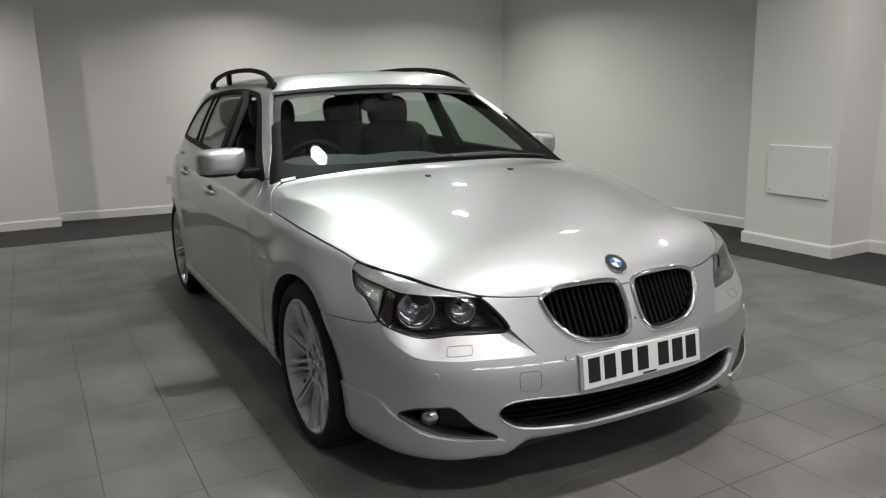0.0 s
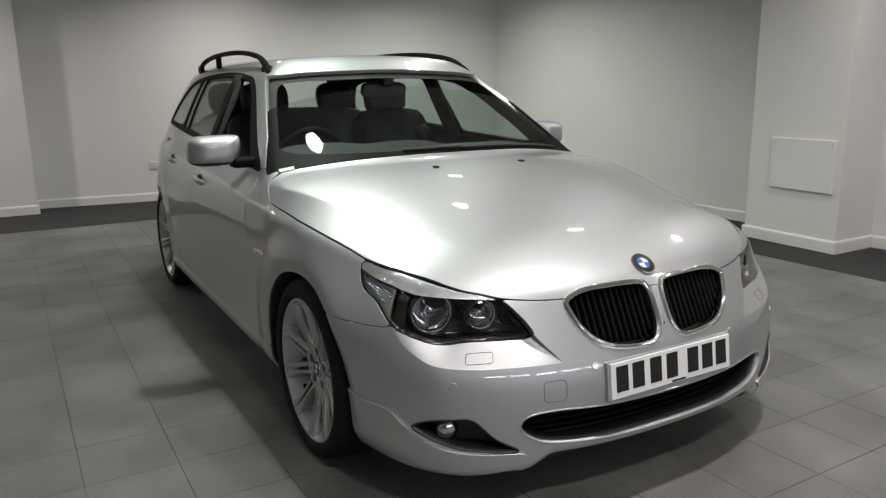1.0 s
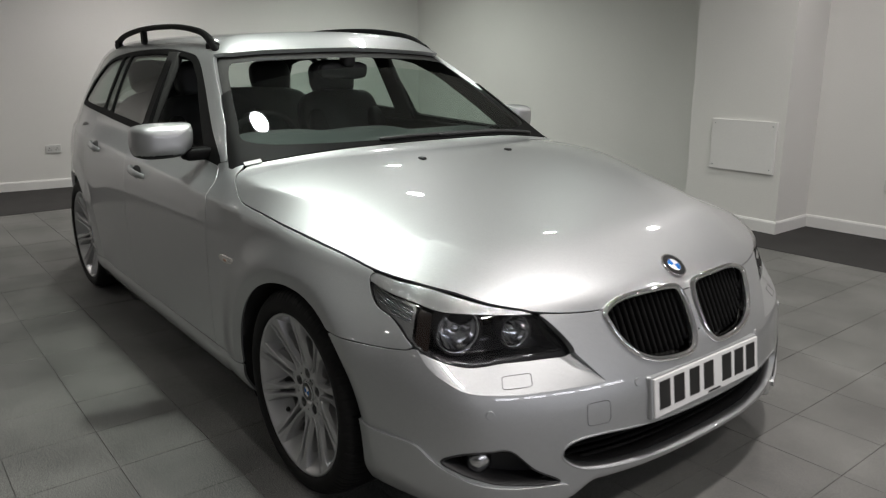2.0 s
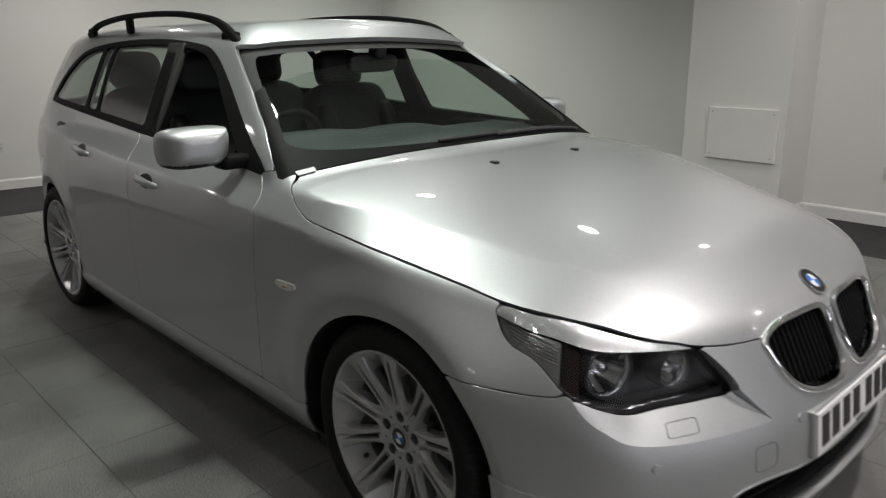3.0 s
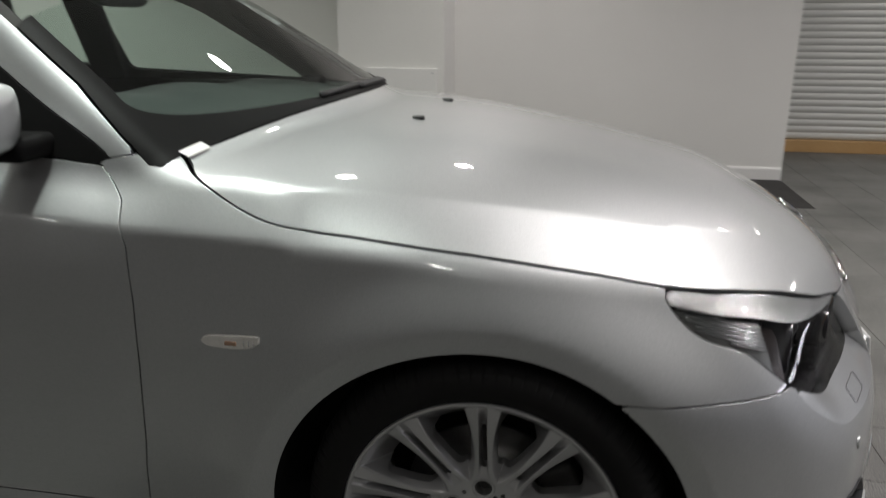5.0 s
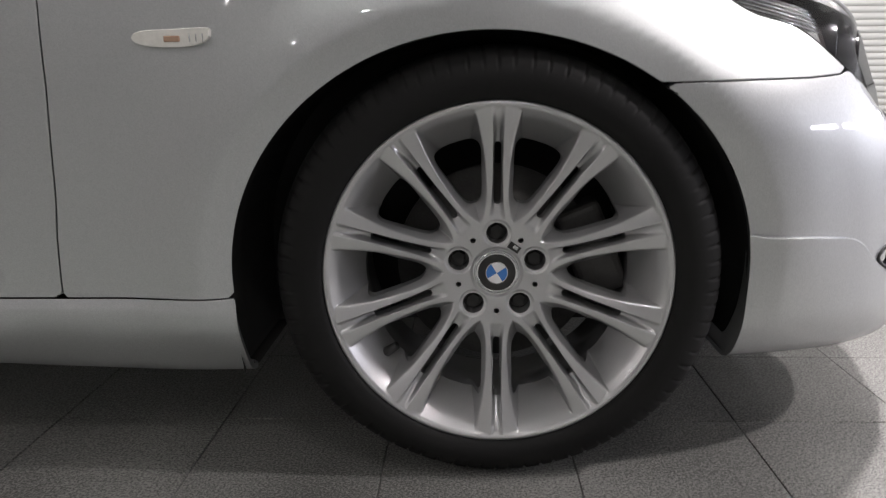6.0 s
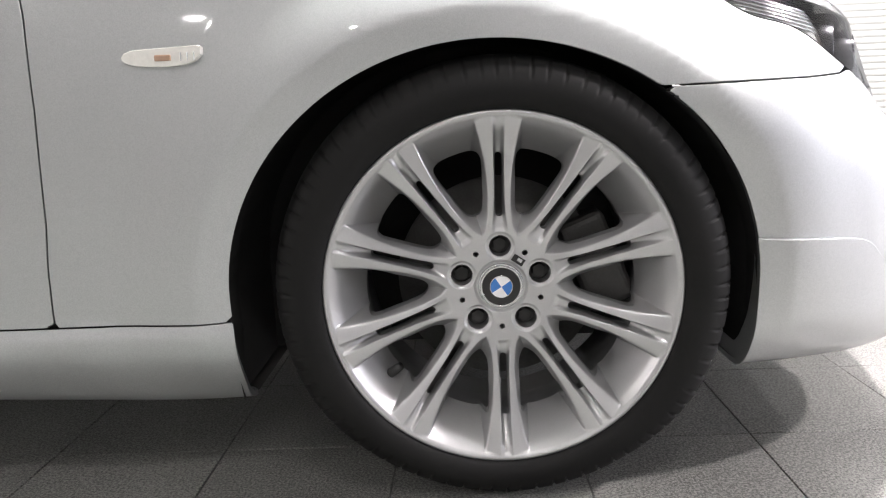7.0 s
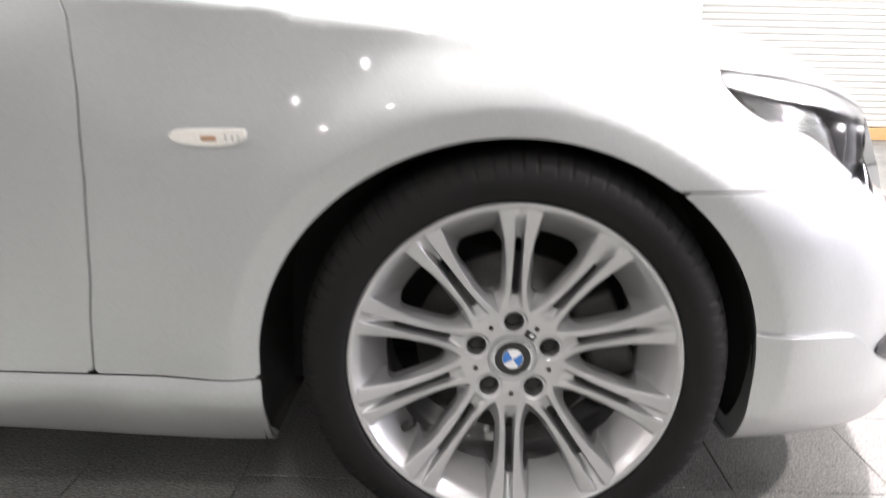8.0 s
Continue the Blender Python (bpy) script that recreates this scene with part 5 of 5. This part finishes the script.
# ---------------------------------------------------------------- mirrors, handles, rails, wipers
def mirror(side):
    w = 0.218 if side < 0 else 0.17
    loop = smooth_loop([(t * w * side, h) for t, h in ((-0.40, 0.066), (0.10, 0.066), (0.42, 0.056), (0.50, 0.030), (0.50, -0.020), (0.44, -0.052), (0.25, -0.064), (-0.15, -0.062),
                                                       (-0.36, -0.050), (-0.47, -0.018), (-0.50, 0.025), (-0.48, 0.056))], 5)
    rows, k = 20, len(loop)
    v = []
    for i in range(rows):
        u = 1 - (1 - i / (rows - 1)) ** 2.0
        sc = max(1 - u ** 3.5, 0.0) ** (1 / 3.5) + 0.001
        for y, h in loop:
            v.append((-0.055 + 0.108 * u - 0.024 * (y * sc * side / w + 0.5) ** 2, y * sc, 0.004 + (h - 0.004) * sc))
    v = np.array(v)
    f = np.array([(i * k + j, i * k + (j + 1) % k, (i + 1) * k + (j + 1) % k, (i + 1) * k + j) for i in range(rows - 1) for j in range(k)])
    if side > 0:
        f = f[:, ::-1]
    cz = v[f].mean(1)[:, 2]
    cut = np.array([-0.046])
    ob = mesh_ob("door_mirror", v, f[cz > cut], PAINT, car, label="silver door mirror on a black foot")
    ob.location = (-0.865, -0.947 if side < 0 else 0.865, 1.030)
    mesh_ob("lower_shell", v, f[cz <= cut], BLACK_TRIM, ob, label="black lower shell")
    bm = box((0.085, 0.115, 0.045), (0.0, -side * 0.118, -0.052), 0.016, 3)
    part("foot", bm, BLACK_SATIN, ob, "black mirror foot", True)
    mesh_ob("mirror_back", v[:k] * [0, 0.97, 0.97] + [-0.060, 0, 0], [tuple(range(k))[::-1]], BLACK_TRIM, ob)
    gl = v[:k] * [0, 0.90, 0.86] + [-0.062, 0, 0]
    mesh_ob("mirror_glass", gl, [tuple(range(k))[::-1]], CHROME, ob)
    return ob


mirror(-1), mirror(1)


def door_handle(x, z, side):
    s = np.linspace(-1, 1, 17)
    xs, zs = x + 0.098 * s, z + 0.010 * -s
    base = skin_side(xs, zs)
    nn = skin_normal(base)
    bow = 0.030 * (1 - s**4)
    pts = base + nn * (bow - 0.006)[:, None]
    if side > 0:
        pts, nn = pts * [1, -1, 1], nn * [1, -1, 1]
    v, f = sweep(pts, nn, ring(0.0125, 12, 1.25, 0.62), False, 0.55 + 0.45 * (1 - s**2) ** 0.5)
    ob = mesh_ob("door_handle", v, f, PAINT, car, label="silver bow door handle")
    loop = np.array([(x - 0.006 + 0.062 * math.cos(t), z + 0.030 * math.sin(t)) for t in np.linspace(0, 2 * math.pi, 36, endpoint=False)])
    # flat black patch on the skin paints the shade of the grip hollow
    cup = clip(RIGHT, lambda a, b, c: np.where(b < -0.5, 1 - np.hypot((a - x + 0.006) / 0.062, (c - z) / 0.028), -1))
    cup = moved(cup, 0.0012)
    if side > 0:
        cup = flipped(cup)
    mesh_ob("grip_hollow_shade", cup[0], cup[2], BLACK_TRIM, ob, cup[1])
    return ob


for s in (-1, 1):
    door_handle(-1.44, 0.848, s)
    door_handle(-2.185, 0.895, s)

for s in (-1, 1):
    REPEATER = smooth_loop([(-0.496, 0.662), (-0.488, 0.670), (-0.44, 0.6725), (-0.392, 0.6735), (-0.387, 0.668), (-0.400, 0.656), (-0.425, 0.651), (-0.465, 0.6515), (-0.488, 0.655)], 6)
    rep = clip(RIGHT, lambda x, y, z: np.where(y < -0.5, inside_poly(x, z, REPEATER), -1))
    rep = rim(moved(rep, 0.007), 0.012)
    v_, n_, f_ = rep
    if s > 0:
        v_, n_, f_ = flipped(rep)
    lens_ob = mesh_ob("side_repeater", v_, f_, WHITE_LENS, car, n_, "clear side indicator lens")
    bulb = skin_side([-0.441], [0.661])[0]
    part("bulb", box((0.022, 0.004, 0.008), (bulb[0], s * (abs(bulb[1]) + 0.0075), bulb[2]), 0.0015), BULB, lens_ob, "small amber bulb")
    for gx in (-0.417, -0.408, -0.399):
        q = skin_side([gx], [0.662])[0]
        part("lens_rib", box((0.002, 0.0015, 0.011), (q[0], s * (abs(q[1]) + 0.0072), q[2]), 0.0008), SATIN, lens_ob)

rail_path = smooth_loop([(-1.225, 0.566, 1.343), (-1.29, 0.560, 1.378), (-1.38, 0.556, 1.422), (-1.50, 0.550, 1.452), (-1.75, 0.545, 1.478), (-2.05, 0.540, 1.488), (-2.40, 0.530, 1.486), (-2.70, 0.515, 1.470),
                         (-2.88, 0.505, 1.448), (-3.00, 0.500, 1.408)], 8, False)
for s in (-1, 1):
    p = rail_path * [1, s, 1]
    v, f = sweep(p, [(0, 0.25 * s, 1)] * len(p), [(q[0], q[1]) for q in ring(0.0155, 16, 0.80, 1.15)], False, spline(np.linspace(0, 1, len(p)), [0, 0.06, 0.16, 0.30, 0.6, 0.85, 1], [1.15, 1.5, 1.4, 0.95, 0.75, 0.9, 1.15]))
    rail = mesh_ob("roof_rail", v, f, BLACK_SATIN, car, label="black raised roof rail")
    for x0, y0, z0, w in ((-2.36, 0.530, 1.448, 0.06), (-1.315, 0.560, 1.360, 0.12), (-2.95, 0.502, 1.405, 0.09)):
        bm = box((w, 0.026, 0.080), (x0, s * y0, z0), 0.011)
        part("rail_post", bm, BLACK_SATIN, rail)

for y0, y1, back in ((-0.24, 0.38, 0.024), (0.04, 0.64, 0.018)):
    ys = np.linspace(y0, y1, 16)
    xs = cowl_x(ys) - back
    p = skin_top(xs, ys)
    nn = skin_normal(p)
    v, f = sweep(p + nn * 0.007, nn, [(-0.007, 0), (-0.005, 0.006), (0.005, 0.006), (0.007, 0), (0.002, -0.009), (-0.002, -0.009)], False)
    mesh_ob("wiper", v, f, BLACK_TRIM, car, label="black wiper blade at rest")

for s in (-1, 1):
    p = skin_top([-0.252], [s * 0.215])[0]
    bm = box((0.030, 0.020, 0.010), (0, 0, 0.003), 0.004, 2)
    ob = part("washer_jet", bm, BLACK_TRIM, car, "black washer jet", True)
    ob.location = p

# ---------------------------------------------------------------- inside the car
def rbox(name, size, at, bevel, mat, parent, rot=(0, 0, 0), seg=5, label=""):
    bm = box(size, (0, 0, 0), bevel, seg)
    ob = part(name, bm, mat, parent, label, True)
    ob.matrix_local = pose(*at, *rot)
    return ob


def cushion(name, size, at, mat, parent, rot=(0, 0, 0), e1=0.45, e2=0.45, label=""):
    """A padded block: a superellipsoid of that size."""
    def pw(a, e):
        return np.sign(a) * np.abs(a) ** e

    m1, m2 = 40, 20
    a = np.linspace(-math.pi, math.pi, m1, endpoint=False)[None]
    b = np.linspace(-math.pi / 2, math.pi / 2, m2)[:, None]
    v = np.stack([size[0] / 2 * pw(np.cos(b), e1) * pw(np.cos(a), e2), size[1] / 2 * pw(np.cos(b), e1) * pw(np.sin(a), e2), size[2] / 2 * pw(np.sin(b), e1) + 0 * a], -1).reshape(-1, 3)
    f = [(i * m1 + j, i * m1 + (j + 1) % m1, (i + 1) * m1 + (j + 1) % m1, (i + 1) * m1 + j) for i in range(m2 - 1) for j in range(m1)]
    ob = mesh_ob(name, v, f, mat, parent, label=label)
    ob.matrix_local = pose(*at, *rot)
    return ob


def seat(x, y, w, name, headrests):
    s = cushion(name, (0.16, w, 0.64), (x, y, 0.84), GREY_LEATHER, car, (0, -18, 0), 0.35, 0.4, "black leather seat")
    cushion("cushion", (0.54, w, 0.18), (0.28, 0, -0.27), GREY_LEATHER, s, (0, 12, 0), 0.4, 0.3)
    for q in (-1, 1):
        if w < 1:
            cushion("bolster", (0.12, 0.11, 0.46), (0.07, q * (w / 2 - 0.06), -0.03), GREY_LEATHER, s, (0, 0, q * 20), 0.6, 0.7)
    for hy in headrests:
        cushion("headrest", (0.115, 0.275, 0.20), (-0.005, hy, 0.405), GREY_LEATHER, s, (0, 8, 0), 0.6, 0.55)
        for q in (-0.05, 0.05):
            bm = bmesh.new()
            bmesh.ops.create_cone(bm, cap_ends=True, segments=10, radius1=0.006, radius2=0.006, depth=0.14, matrix=Matrix.Translation((0, hy + q, 0.32)))
            part("headrest_post", bm, STEEL_PLATE, s)
    return s


seat(-1.84, -0.38, 0.50, "driver_seat", (0,))
seat(-1.84, 0.40, 0.50, "passenger_seat", (0,))
seat(-2.62, 0.0, 1.26, "rear_bench", (-0.38, 0.38))
rbox("load_cover", (0.75, 1.15, 0.02), (-3.12, 0, 1.00), 0.005, GREY_LEATHER, car)


def dashboard():
    """A padded top with two low hoods, falling to the windscreen and rolling over towards the seats."""
    ys, us = np.linspace(-0.69, 0.69, 70), np.linspace(0, 1, 24)
    u, y = np.meshgrid(us, ys, indexing="ij")
    hood = 0.034 * np.exp(-(np.abs(y + 0.37) / 0.235) ** 4) + 0.030 * np.exp(-(np.abs(y - 0.06) / 0.19) ** 4)
    x = -0.66 - 0.50 * u - 0.05 * np.exp(-(np.abs(y + 0.37) / 0.24) ** 4) * u
    z = 0.958 + 0.030 * np.sin(np.minimum(u / 0.75, 1) * math.pi / 2) + hood * ramp(u, 0.15, 0.70) - 0.16 * np.maximum(u - 0.86, 0) / 0.14 * ramp(u, 0.84, 1.0)
    v = np.stack([x, y, z], -1).reshape(-1, 3)
    k = len(ys)
    f = [(i * k + j, i * k + j + 1, (i + 1) * k + j + 1, (i + 1) * k + j) for i in range(len(us) - 1) for j in range(k - 1)]
    top = mesh_ob("dashboard", v, f, DASH, car, label="dark dashboard with two low hoods")
    rbox("fascia", (0.30, 1.38, 0.30), (-1.00, 0, 0.74), 0.04, GREY_LEATHER, top)
    return top


dashboard()
for s in (-1, 1):
    rbox("door_trim", (2.1, 0.05, 0.36), (-1.75, s * 0.775, 0.80), 0.02, GREY_LEATHER, car)
    rbox("pillar_trim", (0.15, 0.03, 0.42), (-1.72, s * 0.672, 1.17), 0.012, LINER, car, (s * 26, 0, 0))
v, f = [], []
big, small, m1, m2 = 0.180, 0.015, 40, 10
for i in range(m1):
    a = 2 * math.pi * i / m1
    for j in range(m2):
        b = 2 * math.pi * j / m2
        v.append((small * math.sin(b), (big + small * math.cos(b)) * math.cos(a), (big + small * math.cos(b)) * math.sin(a)))
f = [(i * m2 + j, ((i + 1) % m1) * m2 + j, ((i + 1) % m1) * m2 + (j + 1) % m2, i * m2 + (j + 1) % m2) for i in range(m1) for j in range(m2)]
wheel_rim = mesh_ob("steering_wheel", v, f, GREY_LEATHER, car, label="black leather steering wheel")
wheel_rim.matrix_local = pose(-1.30, -0.37, 0.925, 0, 24, 0)
rbox("steering_boss", (0.05, 0.15, 0.13), (0.012, 0, 0), 0.03, GREY_LEATHER, wheel_rim)
for a in (0, 180, 270):
    rbox("spoke", (0.014, 0.14, 0.03), (0.006, 0.11 * math.cos(radians(a)), 0.11 * math.sin(radians(a))), 0.006, GREY_LEATHER, wheel_rim, (a, 0, 0), 2)
rv = cushion("inside_mirror", (0.045, 0.25, 0.080), (-1.16, 0.0, 1.275), BLACK_TRIM, car, (0, 12, 0), 0.5, 0.35, "black inside mirror")
rbox("mirror_stalk", (0.07, 0.06, 0.06), (0.03, 0, 0.055), 0.02, BLACK_TRIM, rv)
slip_at = skin_top([-0.575], [-0.735])[0]
slip_n = Vector(skin_normal(slip_at[None])[0])
slip_x = (Vector((1, -0.25, 0)) - slip_n * slip_n.x).normalized()
slip = tagged(part("paper_slip", box((0.024, 0.062, 0.0012)), PAPER), "small white paper slip at the foot of the windscreen", "paper")
slip.matrix_world = Matrix.Translation(Vector(slip_at) + slip_n * 0.005) @ Matrix((slip_x, slip_n.cross(slip_x), slip_n)).transposed().to_4x4()

# ---------------------------------------------------------------- floor tiles, piece by piece
TILE_S, TX0, TY0 = 0.3065, 0.433, -1.0155
floor_ob = bpy.data.objects["floor"]
bm = box((TILE_S - 0.0022, TILE_S - 0.0022, 0.008), (0, 0, -0.004), 0.0010, 1)
proto = bpy.data.meshes.new("floor_tile")
bm.to_mesh(proto)
bm.free()
proto.materials.append(TILE)
rest_v, rest_f = [], []
h = (TILE_S - 0.0022) / 2
rnd = random.Random(4)
for i in range(-20, 28):
    for j in range(-26, 22):
        x, y = TX0 + (i + 0.5) * TILE_S, TY0 + (j + 0.5) * TILE_S
        if x < -5.48 - 0.1 or (y > 3.15 + 0.1 and x < 1.8):
            continue
        lift = rnd.uniform(-0.0006, 0.0006)
        if -2.9 < x < 2.1 and -2.4 < y < -0.55 or (0.2 < x < 2.2 and -0.6 < y < 1.6):
            o = new("tile", proto)
            o.parent = floor_ob
            o.location = (x, y, lift)
        else:
            b = len(rest_v)
            for z, q in ((-0.012, h), (lift - 0.0012, h), (lift, h - 0.0012)):
                rest_v += [(x - q, y - q, z), (x + q, y - q, z), (x + q, y + q, z), (x - q, y + q, z)]
            for a in (0, 4):
                rest_f += [(b + a + s, b + a + (s + 1) % 4, b + a + 4 + (s + 1) % 4, b + a + 4 + s) for s in range(4)]
            rest_f.append((b + 8, b + 9, b + 10, b + 11))
tagged(mesh_ob("tiles_beyond", rest_v, rest_f, TILE, floor_ob, smooth=False), "grey stone floor tiles", "", "", "stuff")
